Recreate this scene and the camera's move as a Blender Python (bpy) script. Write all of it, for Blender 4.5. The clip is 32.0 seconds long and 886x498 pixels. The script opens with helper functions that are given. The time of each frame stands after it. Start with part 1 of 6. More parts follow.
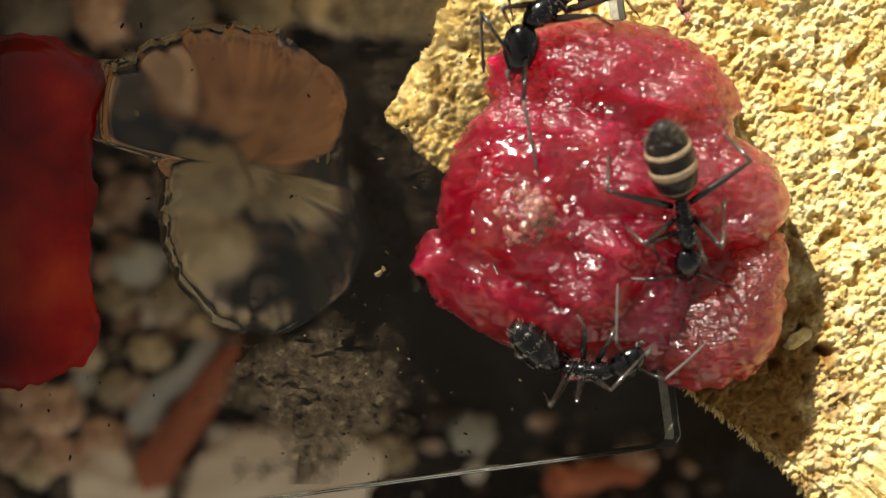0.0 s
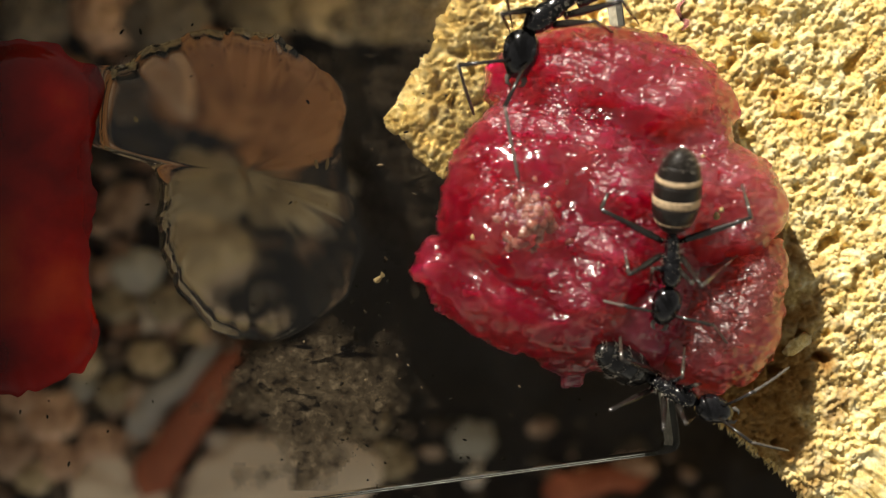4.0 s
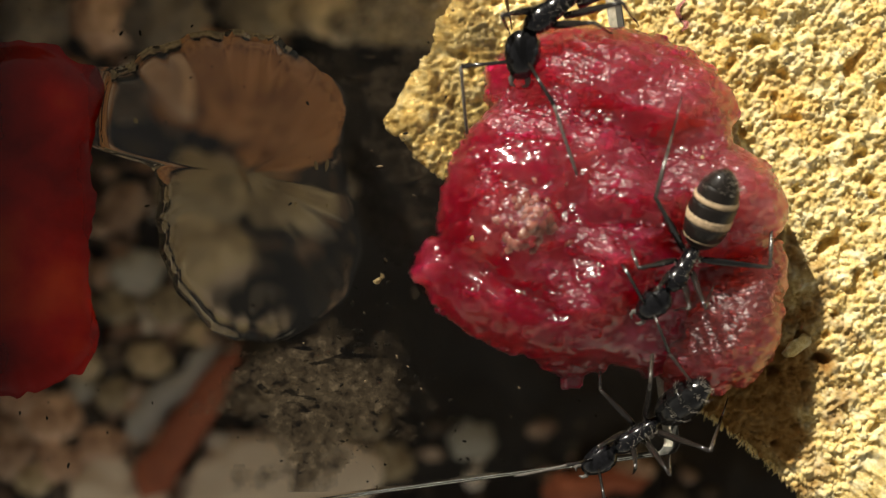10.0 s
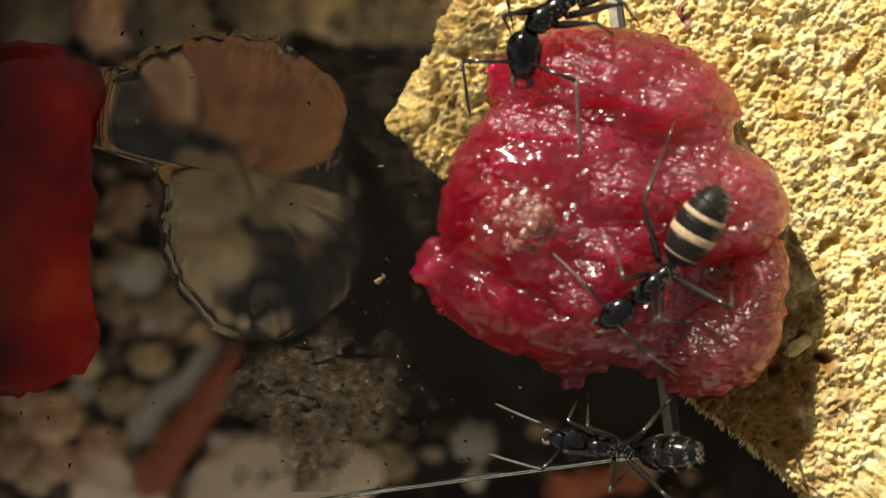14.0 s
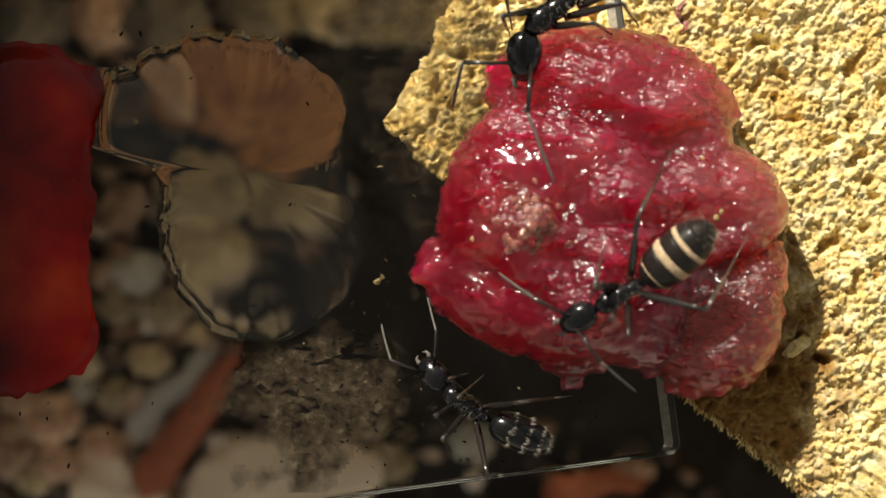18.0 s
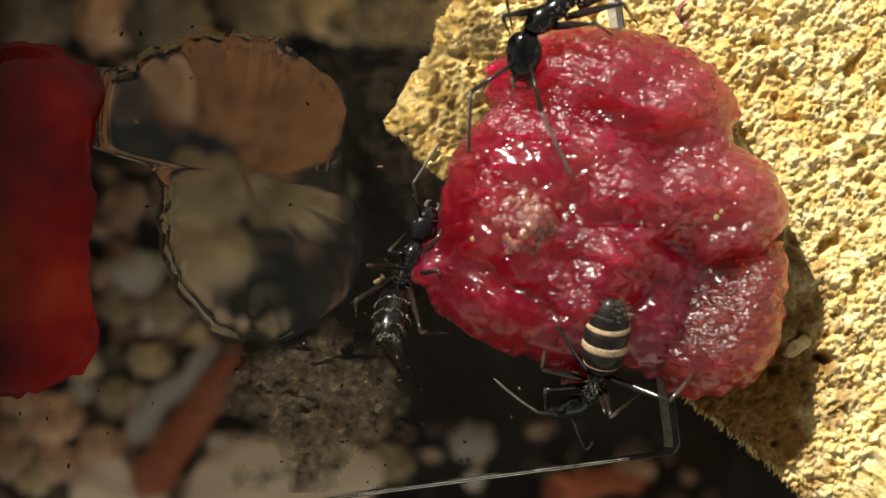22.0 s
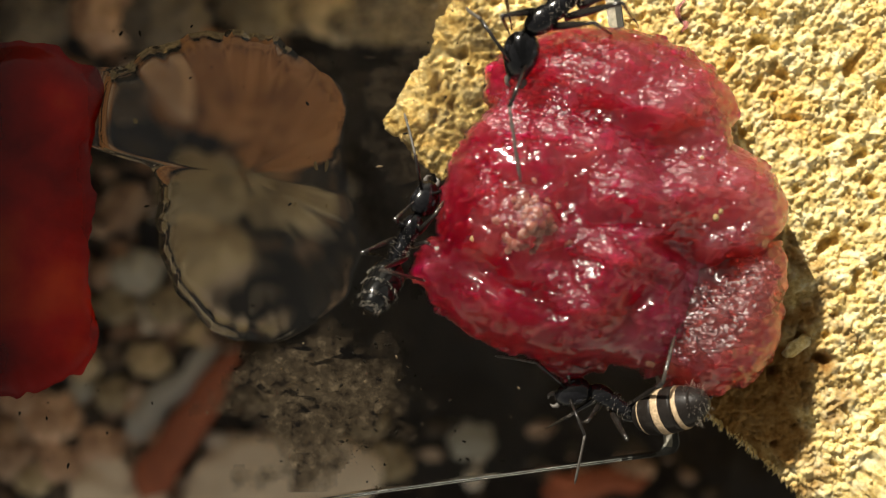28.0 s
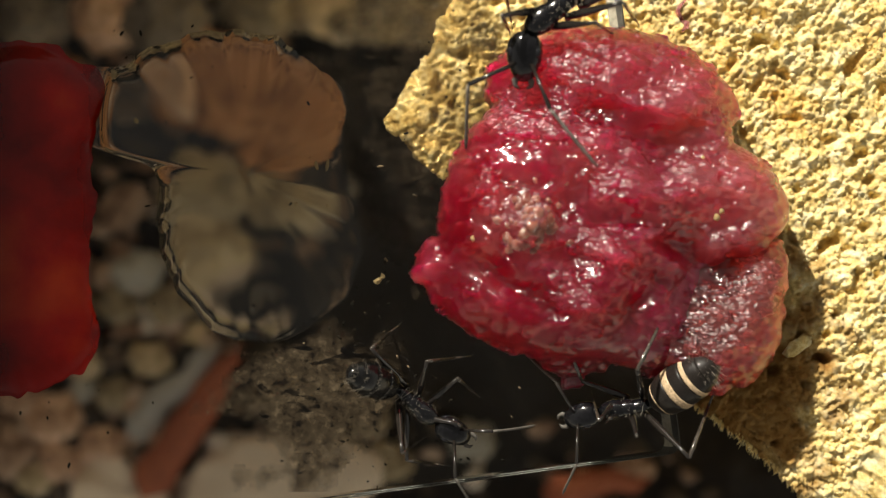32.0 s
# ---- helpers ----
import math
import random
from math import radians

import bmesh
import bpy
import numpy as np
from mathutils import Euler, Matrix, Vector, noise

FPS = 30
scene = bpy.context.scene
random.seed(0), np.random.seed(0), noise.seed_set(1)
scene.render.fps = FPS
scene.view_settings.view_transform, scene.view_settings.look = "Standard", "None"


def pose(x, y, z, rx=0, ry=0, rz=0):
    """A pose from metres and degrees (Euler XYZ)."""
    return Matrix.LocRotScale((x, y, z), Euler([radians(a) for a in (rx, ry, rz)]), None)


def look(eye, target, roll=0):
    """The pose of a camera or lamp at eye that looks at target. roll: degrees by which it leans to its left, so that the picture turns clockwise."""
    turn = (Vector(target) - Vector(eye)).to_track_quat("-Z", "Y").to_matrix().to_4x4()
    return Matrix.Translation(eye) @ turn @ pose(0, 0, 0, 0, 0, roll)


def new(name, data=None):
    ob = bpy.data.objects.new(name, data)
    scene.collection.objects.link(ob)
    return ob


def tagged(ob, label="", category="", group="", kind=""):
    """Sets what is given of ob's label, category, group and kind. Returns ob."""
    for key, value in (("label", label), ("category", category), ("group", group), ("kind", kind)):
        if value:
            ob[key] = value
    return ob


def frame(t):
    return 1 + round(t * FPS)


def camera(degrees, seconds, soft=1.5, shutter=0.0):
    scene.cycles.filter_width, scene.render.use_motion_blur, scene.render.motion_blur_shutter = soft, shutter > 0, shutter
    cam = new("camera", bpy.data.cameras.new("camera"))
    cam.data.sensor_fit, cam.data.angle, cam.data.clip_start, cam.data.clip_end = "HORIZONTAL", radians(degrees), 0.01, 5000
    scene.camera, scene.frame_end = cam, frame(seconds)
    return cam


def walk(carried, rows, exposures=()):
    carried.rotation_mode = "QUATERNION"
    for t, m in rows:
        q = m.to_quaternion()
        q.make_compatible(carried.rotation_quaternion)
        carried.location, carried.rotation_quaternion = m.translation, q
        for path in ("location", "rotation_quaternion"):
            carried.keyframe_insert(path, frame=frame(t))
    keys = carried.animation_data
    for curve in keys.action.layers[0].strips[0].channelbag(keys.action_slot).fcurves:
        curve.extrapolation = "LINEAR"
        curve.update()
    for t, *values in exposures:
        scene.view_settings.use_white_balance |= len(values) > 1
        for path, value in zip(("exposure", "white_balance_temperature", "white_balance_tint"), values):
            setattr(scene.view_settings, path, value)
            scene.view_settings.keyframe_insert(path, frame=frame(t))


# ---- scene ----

MM = 0.001
EYE_Z = 0.106          # camera height above the ground
PLATE_Z = 0.040        # top face of the clear plate


# ---- camera ----
cam = camera(40, 32.0, soft=1.1)
cam.data.dof.use_dof = True
cam.data.dof.focus_distance = 0.0652
cam.data.dof.aperture_fstop = 25.0


def aim(right, up):
    """Looking straight down, leaning by a few hundredths of a degree."""
    return pose(0, 0, EYE_Z, up, right, 0)


walk(cam, [
    (0, aim(0.0532, -0.3723)),
    (0.5, aim(0.0266, -0.2394)),
    (1, aim(0.0532, -0.1995)),
    (1.5, aim(0.0266, -0.1729)),
    (2.5, aim(0.0266, -0.1596)),
    (3.5, aim(0.0133, -0.1064)),
    (5.5, aim(0.0266, -0.0745)),
    (6.5, aim(0.0133, -0.0665)),
    (8, aim(0.0186, -0.0399)),
    (10, aim(0.0000, -0.0266)),
    (12, aim(0.0186, -0.0213)),
    (14, aim(0.0532, -0.0266)),
    (17, aim(0.0000, 0.0000)),
    (20, aim(0.0133, 0.0000)),
    (25, aim(0.0000, 0.0000)),
    (28, aim(-0.0133, -0.0133)),
    (30, aim(0.0133, -0.0213)),
    (32, aim(0.0213, -0.0266)),
], [(0, 0.62), (1, 0.60), (3, 0.50), (6, 0.25), (9, 0.23), (13, 0.25), (19, 0.31), (25, 0.39), (32, 0.39)])

# ---- world, sun, exposure ----
SUN_SIDE = Vector((-0.50, 0.866, 0)).normalized()   # horizontal way to the sun
SUN_UP = radians(34)
world = bpy.data.worlds.new("sky")
scene.world = world
world.use_nodes = True
wn = world.node_tree
sky = wn.nodes.new("ShaderNodeTexSky")
sky.sky_type, sky.sun_disc = "NISHITA", False
sky.sun_elevation, sky.dust_density = SUN_UP, 0.2
sky.sun_rotation = math.atan2(SUN_SIDE.x, SUN_SIDE.y)
haze = wn.nodes.new("ShaderNodeHueSaturation")      # a hazy, dusty sky
haze.inputs["Saturation"].default_value = 0.35
wn.links.new(sky.outputs[0], haze.inputs["Color"])
warm = wn.nodes.new("ShaderNodeMix")
warm.data_type, warm.blend_type = "RGBA", "MULTIPLY"
warm.inputs["Factor"].default_value = 1.0
warm.inputs["B"].default_value = (1.0, 0.86, 0.66, 1)
wn.links.new(haze.outputs[0], warm.inputs["A"])
wn.links.new(warm.outputs["Result"], wn.nodes["Background"].inputs[0])
wn.nodes["Background"].inputs[1].default_value = 0.085
sun = new("sun", bpy.data.lights.new("sun", "SUN"))
sun.data.energy, sun.data.angle, sun.data.color = 5.0, radians(0.53), (1.0, 0.93, 0.80)
sun.matrix_world = look(SUN_SIDE * math.cos(SUN_UP) + Vector((0, 0, math.sin(SUN_UP))), (0, 0, 0))


# ---- materials ----
def material(name):
    m = bpy.data.materials.new(name)
    m.use_nodes = True
    return m, m.node_tree, m.node_tree.nodes["Principled BSDF"]


def node(nt, kind, **values):
    n = nt.nodes.new(kind)
    for k, v in values.items():
        if k == "ramp":
            while len(n.color_ramp.elements) < len(v):
                n.color_ramp.elements.new(0.5)
            for e, (p, c) in zip(n.color_ramp.elements, v):
                e.position, e.color = p, (*c, 1)
        else:
            n.inputs[k].default_value = v
    return n


def grained(name, ramp, size, rough=(0.6, 0.9), bump=0.5, depth=0.0002, fine=5.0, metal=0.0, per_object=0.0, coat=0.0):
    """A surface whose colour varies at two scales, with relief. size: the coarse pattern, in metres."""
    m, nt, b = material(name)
    where = nt.nodes.new("ShaderNodeTexCoord").outputs["Object"]
    coarse = node(nt, "ShaderNodeTexNoise", Scale=1 / size, Detail=6.0, Roughness=0.65)
    small = node(nt, "ShaderNodeTexNoise", Scale=fine / size, Detail=5.0, Roughness=0.7)
    for n in (coarse, small):
        nt.links.new(where, n.inputs["Vector"])
    mix = node(nt, "ShaderNodeMath")
    mix.operation = "MULTIPLY_ADD"
    nt.links.new(small.outputs[0], mix.inputs[0])
    mix.inputs[1].default_value = 0.5
    half = node(nt, "ShaderNodeMath")
    half.operation = "MULTIPLY"
    half.inputs[1].default_value = 0.5
    nt.links.new(coarse.outputs[0], half.inputs[0])
    nt.links.new(half.outputs[0], mix.inputs[2])
    colours = node(nt, "ShaderNodeValToRGB", ramp=ramp)
    nt.links.new(mix.outputs[0], colours.inputs[0])
    out = colours.outputs[0]
    if per_object:
        info = nt.nodes.new("ShaderNodeObjectInfo")
        rng = node(nt, "ShaderNodeMapRange")
        rng.inputs["To Min"].default_value, rng.inputs["To Max"].default_value = 1 - per_object, 1 + per_object
        nt.links.new(info.outputs["Random"], rng.inputs["Value"])
        hsv = nt.nodes.new("ShaderNodeHueSaturation")
        nt.links.new(rng.outputs[0], hsv.inputs["Value"])
        nt.links.new(out, hsv.inputs["Color"])
        out = hsv.outputs[0]
    nt.links.new(out, b.inputs["Base Color"])
    rr = node(nt, "ShaderNodeMapRange")
    rr.inputs["To Min"].default_value, rr.inputs["To Max"].default_value = rough
    nt.links.new(small.outputs[0], rr.inputs["Value"])
    nt.links.new(rr.outputs[0], b.inputs["Roughness"])
    bp = node(nt, "ShaderNodeBump", Strength=bump, Distance=depth)
    nt.links.new(small.outputs[0], bp.inputs["Height"])
    nt.links.new(bp.outputs[0], b.inputs["Normal"])
    b.inputs["Metallic"].default_value = metal
    b.inputs["Coat Weight"].default_value = coat
    return m


M_SOIL = grained("dark_soil", [(0.30, (0.006, 0.004, 0.003)), (0.52, (0.020, 0.014, 0.009)), (0.75, (0.08, 0.056, 0.035))], 0.006, bump=1.0, depth=0.0006)
M_PEBBLE = grained("grey_beige_pebble", [(0.38, (0.20, 0.14, 0.08)), (0.5, (0.56, 0.44, 0.26)), (0.64, (0.80, 0.66, 0.46))], 0.0045, per_object=0.5)
M_PEBBLE_WARM = grained("warm_pebble", [(0.38, (0.22, 0.11, 0.06)), (0.5, (0.62, 0.39, 0.25)), (0.64, (0.84, 0.64, 0.48))], 0.0045, per_object=0.45)
M_PEBBLE_DARK = grained("dark_pebble", [(0.38, (0.07, 0.055, 0.04)), (0.5, (0.16, 0.13, 0.095)), (0.64, (0.27, 0.22, 0.16))], 0.0045, per_object=0.3)
M_PEBBLE_PALE = grained("pale_pebble", [(0.3, (0.32, 0.30, 0.25)), (0.8, (0.54, 0.51, 0.44))], 0.004, per_object=0.2)
M_BARK = grained("brown_bark", [(0.38, (0.10, 0.040, 0.016)), (0.5, (0.46, 0.20, 0.075)), (0.64, (0.66, 0.36, 0.16))], 0.0045, bump=1.0, depth=0.0004)
M_REDWOOD = grained("reddish_wood", [(0.3, (0.22, 0.05, 0.022)), (0.55, (0.42, 0.12, 0.05)), (0.8, (0.52, 0.20, 0.10))], 0.003, bump=0.8)
M_GREYWOOD = grained("grey_wood", [(0.3, (0.36, 0.34, 0.31)), (0.8, (0.62, 0.59, 0.54))], 0.003, bump=0.8)
M_SLAB = grained("tan_slab", [(0.3, (0.84, 0.67, 0.50)), (0.8, (0.94, 0.82, 0.66))], 0.008, bump=0.4)
M_BLOCKER = grained("blocker_plaster", [(0.3, (0.20, 0.18, 0.15)), (0.8, (0.42, 0.38, 0.31))], 0.02)
M_DIRT = grained("dry_dirt", [(0.3, (0.02, 0.016, 0.011)), (0.6, (0.07, 0.055, 0.036)), (0.85, (0.26, 0.20, 0.12))], 0.0007, per_object=0.2)


def speckled(m):
    """Each crumb of a joined mesh its own tone, most of them dark."""
    nt = m.node_tree
    r = node(nt, "ShaderNodeValToRGB", ramp=[(0.0, (0.006, 0.005, 0.003)), (0.7, (0.016, 0.012, 0.007)), (0.92, (0.06, 0.045, 0.027)), (1.0, (0.26, 0.19, 0.11))])
    nt.links.new(nt.nodes.new("ShaderNodeNewGeometry").outputs["Random Per Island"], r.inputs[0])
    nt.links.new(r.outputs[0], nt.nodes["Principled BSDF"].inputs["Base Color"])


speckled(M_DIRT)
M_DIRT.node_tree.nodes["Principled BSDF"].inputs["Specular IOR Level"].default_value = 0.1


def sandstone():
    m, nt, b = material("yellow_sandstone")
    where = nt.nodes.new("ShaderNodeTexCoord").outputs["Object"]
    big = node(nt, "ShaderNodeTexNoise", Scale=160.0, Detail=4.0, Roughness=0.6)
    mid = node(nt, "ShaderNodeTexNoise", Scale=900.0, Detail=8.0, Roughness=0.80)
    grain = node(nt, "ShaderNodeTexVoronoi", Scale=2600.0)
    sharp = node(nt, "ShaderNodeTexNoise", Scale=5200.0, Detail=5.0, Roughness=0.75)
    for n in (big, mid, grain, sharp):
        nt.links.new(where, n.inputs["Vector"])
    gritty = node(nt, "ShaderNodeMath")
    gritty.operation = "ADD"
    nt.links.new(grain.outputs[0], gritty.inputs[0])
    nt.links.new(sharp.outputs[0], gritty.inputs[1])
    tone = node(nt, "ShaderNodeValToRGB", ramp=[(0.29, (0.31, 0.16, 0.042)), (0.39, (0.68, 0.47, 0.145)), (0.49, (0.90, 0.70, 0.29)), (0.63, (0.98, 0.89, 0.58))])
    nt.links.new(mid.outputs[0], tone.inputs[0])
    rust = node(nt, "ShaderNodeValToRGB", ramp=[(0.50, (0, 0, 0)), (0.70, (0.8, 0.8, 0.8))])
    nt.links.new(big.outputs[0], rust.inputs[0])
    mix = nt.nodes.new("ShaderNodeMix")
    mix.data_type = "RGBA"
    nt.links.new(rust.outputs[0], mix.inputs["Factor"])
    nt.links.new(tone.outputs[0], mix.inputs["A"])
    mix.inputs["B"].default_value = (0.80, 0.50, 0.12, 1)
    damp_shade = nt.nodes.new("ShaderNodeAttribute")       # juice stain beside the pulp, with the pulp's shade painted in
    damp_shade.attribute_name = "damp_shade"
    darkened = nt.nodes.new("ShaderNodeMix")
    darkened.data_type, darkened.blend_type = "RGBA", "MULTIPLY"
    nt.links.new(damp_shade.outputs["Fac"], darkened.inputs["Factor"])
    ochre_corner = nt.nodes.new("ShaderNodeAttribute")  # darker and more ochre towards the corner
    ochre_corner.attribute_name = "ochre_corner"
    ochre = nt.nodes.new("ShaderNodeMix")
    ochre.data_type, ochre.blend_type = "RGBA", "MULTIPLY"
    nt.links.new(ochre_corner.outputs["Fac"], ochre.inputs["Factor"])
    nt.links.new(mix.outputs["Result"], ochre.inputs["A"])
    ochre.inputs["B"].default_value = (0.58, 0.52, 0.40, 1)
    nt.links.new(ochre.outputs["Result"], darkened.inputs["A"])
    darkened.inputs["B"].default_value = (0.36, 0.235, 0.11, 1)
    nt.links.new(darkened.outputs["Result"], b.inputs["Base Color"])
    bp = node(nt, "ShaderNodeBump", Strength=1.0, Distance=0.00010)
    nt.links.new(gritty.outputs[0], bp.inputs["Height"])
    nt.links.new(bp.outputs[0], b.inputs["Normal"])
    b.inputs["Roughness"].default_value = 0.9
    return m


M_STONE = sandstone()


def wet_pulp(name, paler, depth=0.0034, spread=(1.0, 0.22, 0.16), coat=1.0, sheer_share=1.0):
    m, nt, b = material(name)
    where = nt.nodes.new("ShaderNodeTexCoord").outputs["Object"]
    pale = nt.nodes.new("ShaderNodeAttribute")
    pale.attribute_name = "pale"
    clouds = node(nt, "ShaderNodeTexNoise", Scale=420.0, Detail=5.0, Roughness=0.6)
    beads = node(nt, "ShaderNodeTexNoise", Scale=3900.0, Detail=1.5, Roughness=0.5)
    nt.links.new(where, clouds.inputs["Vector"])
    along = nt.nodes.new("ShaderNodeMapping")        # wrinkles run along the folds
    along.inputs["Rotation"].default_value = (0, 0, radians(14))
    along.inputs["Scale"].default_value = (0.62, 1.15, 1.0)
    nt.links.new(where, along.inputs["Vector"])
    nt.links.new(along.outputs[0], beads.inputs["Vector"])
    red = node(nt, "ShaderNodeValToRGB", ramp=[(0.36, (0.10, 0.0003, 0.0045)), (0.56, (0.16, 0.0006, 0.0105)), (0.76, (0.21, 0.004, 0.020))])
    nt.links.new(clouds.outputs[0], red.inputs[0])
    sheer = nt.nodes.new("ShaderNodeAttribute")      # clear jelly, painted deeper red for light lost through thin flesh
    sheer.attribute_name = "sheer"
    jelly = nt.nodes.new("ShaderNodeMix")
    jelly.data_type = "RGBA"
    nt.links.new(sheer.outputs["Fac"], jelly.inputs["Factor"])
    nt.links.new(red.outputs[0], jelly.inputs["A"])
    jelly.inputs["B"].default_value = (0.085, 0.0002, 0.0032, 1)
    grain = nt.nodes.new("ShaderNodeAttribute")
    grain.attribute_name = "grain"
    pulpy = nt.nodes.new("ShaderNodeMix")
    pulpy.data_type = "RGBA"
    share = node(nt, "ShaderNodeMath")
    share.operation = "MULTIPLY"
    share.inputs[1].default_value = 0.20
    nt.links.new(grain.outputs["Fac"], share.inputs[0])
    nt.links.new(share.outputs[0], pulpy.inputs["Factor"])
    nt.links.new(jelly.outputs["Result"], pulpy.inputs["A"])
    pulpy.inputs["B"].default_value = (0.19, 0.016, 0.030, 1)
    mix = nt.nodes.new("ShaderNodeMix")
    mix.data_type = "RGBA"
    nt.links.new(pale.outputs["Fac"], mix.inputs["Factor"])
    nt.links.new(pulpy.outputs["Result"], mix.inputs["A"])
    mix.inputs["B"].default_value = (*paler, 1)
    nt.links.new(mix.outputs["Result"], b.inputs["Base Color"])
    b.inputs["Subsurface Weight"].default_value = sheer_share
    b.subsurface_method = "RANDOM_WALK_SKIN"
    b.inputs["Subsurface Radius"].default_value = spread
    b.inputs["Subsurface Scale"].default_value = depth
    b.inputs["Roughness"].default_value = 0.30
    b.inputs["IOR"].default_value = 1.12
    wet = node(nt, "ShaderNodeMapRange")             # less coat where the jelly is painted darker
    for k, v in (("From Min", 0.1), ("From Max", 0.8), ("To Min", coat), ("To Max", 0.5 * coat)):
        wet.inputs[k].default_value = v
    nt.links.new(sheer.outputs["Fac"], wet.inputs["Value"])
    nt.links.new(wet.outputs[0], b.inputs["Coat Weight"])
    b.inputs["Coat IOR"].default_value = 1.7
    beady = node(nt, "ShaderNodeMapRange")
    for k, v in (("From Min", 0.0), ("From Max", 0.7), ("To Min", 0.05), ("To Max", 1.0)):
        beady.inputs[k].default_value = v
    nt.links.new(grain.outputs["Fac"], beady.inputs["Value"])
    film = node(nt, "ShaderNodeMapRange")
    for k, v in (("From Min", 0.0), ("From Max", 0.8), ("To Min", 0.09), ("To Max", 0.29)):
        film.inputs[k].default_value = v
    nt.links.new(grain.outputs["Fac"], film.inputs["Value"])
    nt.links.new(film.outputs[0], b.inputs["Coat Roughness"])
    tall = node(nt, "ShaderNodeMath")
    tall.operation = "MULTIPLY"
    nt.links.new(beads.outputs[0], tall.inputs[0])
    nt.links.new(beady.outputs[0], tall.inputs[1])
    bp = node(nt, "ShaderNodeBump", Strength=1.0, Distance=0.00030)
    nt.links.new(tall.outputs[0], bp.inputs["Height"])
    under = node(nt, "ShaderNodeBump", Strength=0.22, Distance=0.00030)
    nt.links.new(tall.outputs[0], under.inputs["Height"])
    nt.links.new(under.outputs[0], b.inputs["Normal"])
    nt.links.new(bp.outputs[0], b.inputs["Coat Normal"])
    return m


M_PULP = wet_pulp("wet_red_pulp", (0.20, 0.040, 0.042))
M_BEAD = wet_pulp("pale_pink_pulp", (0.44, 0.12, 0.07), 0.0012, (1.0, 0.4, 0.3), 0.7, 0.6)
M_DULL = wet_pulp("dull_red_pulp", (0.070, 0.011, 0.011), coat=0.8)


def clear(name, colour, ior, rough=0.0, bump=0.0, scale=300.0):
    m, nt, b = material(name)
    b.inputs["Base Color"].default_value = (*colour, 1)
    b.inputs["Transmission Weight"].default_value = 1.0
    b.inputs["IOR"].default_value = ior
    b.inputs["Roughness"].default_value = rough
    if bump:
        n = node(nt, "ShaderNodeTexNoise", Scale=scale, Detail=3.0)
        nt.links.new(nt.nodes.new("ShaderNodeTexCoord").outputs["Object"], n.inputs["Vector"])
        bp = node(nt, "ShaderNodeBump", Strength=bump, Distance=0.0002)
        nt.links.new(n.outputs[0], bp.inputs["Height"])
        nt.links.new(bp.outputs[0], b.inputs["Normal"])
    return m


M_PLATE = clear("clear_acrylic", (0.985, 0.975, 0.92), 1.19)
M_EDGE = grained("frosted_edge", [(0.3, (0.02, 0.02, 0.017)), (0.8, (0.07, 0.07, 0.06))], 0.001, rough=(0.6, 0.8), bump=0.2)
M_GROUND_END = grained("ground_end", [(0.3, (0.10, 0.095, 0.075)), (0.55, (0.34, 0.32, 0.26)), (0.8, (0.55, 0.52, 0.42))], 0.0012, rough=(0.6, 0.8), bump=0.3)
M_WATER = clear("clear_syrup", (0.97, 0.95, 0.88), 1.34)


def red_liquid():
    m, nt, b = material("red_liquid")
    where = nt.nodes.new("ShaderNodeTexCoord").outputs["Object"]
    n = node(nt, "ShaderNodeTexNoise", Scale=150.0, Detail=6.0)
    nt.links.new(where, n.inputs["Vector"])
    r = node(nt, "ShaderNodeValToRGB", ramp=[(0.36, (0.22, 0.002, 0.0007)), (0.52, (0.52, 0.010, 0.003)), (0.66, (0.75, 0.06, 0.009))])
    nt.links.new(n.outputs[0], r.inputs[0])
    part_of = nt.nodes.new("ShaderNodeSeparateXYZ")     # thicker, darker towards the middle of the pool
    nt.links.new(where, part_of.inputs[0])
    deep = node(nt, "ShaderNodeMapRange")
    for k, v in (("From Min", -0.0250), ("From Max", -0.0194), ("To Min", 0.16), ("To Max", 1.25)):
        deep.inputs[k].default_value = v
    nt.links.new(part_of.outputs["X"], deep.inputs["Value"])
    shade = nt.nodes.new("ShaderNodeMix")
    shade.data_type, shade.blend_type = "RGBA", "MULTIPLY"
    shade.inputs["Factor"].default_value = 1.0
    nt.links.new(r.outputs[0], shade.inputs["A"])
    nt.links.new(deep.outputs[0], shade.inputs["B"])
    nt.links.new(shade.outputs["Result"], b.inputs["Base Color"])
    thin = node(nt, "ShaderNodeMapRange")
    for k, v in (("From Min", -0.0212), ("From Max", -0.0190), ("To Min", 0.40), ("To Max", 0.65)):
        thin.inputs[k].default_value = v
    nt.links.new(part_of.outputs["X"], thin.inputs["Value"])
    nt.links.new(thin.outputs[0], b.inputs["Transmission Weight"])
    b.inputs["IOR"].default_value = 1.36
    b.inputs["Roughness"].default_value = 0.12
    return m


M_RED = red_liquid()


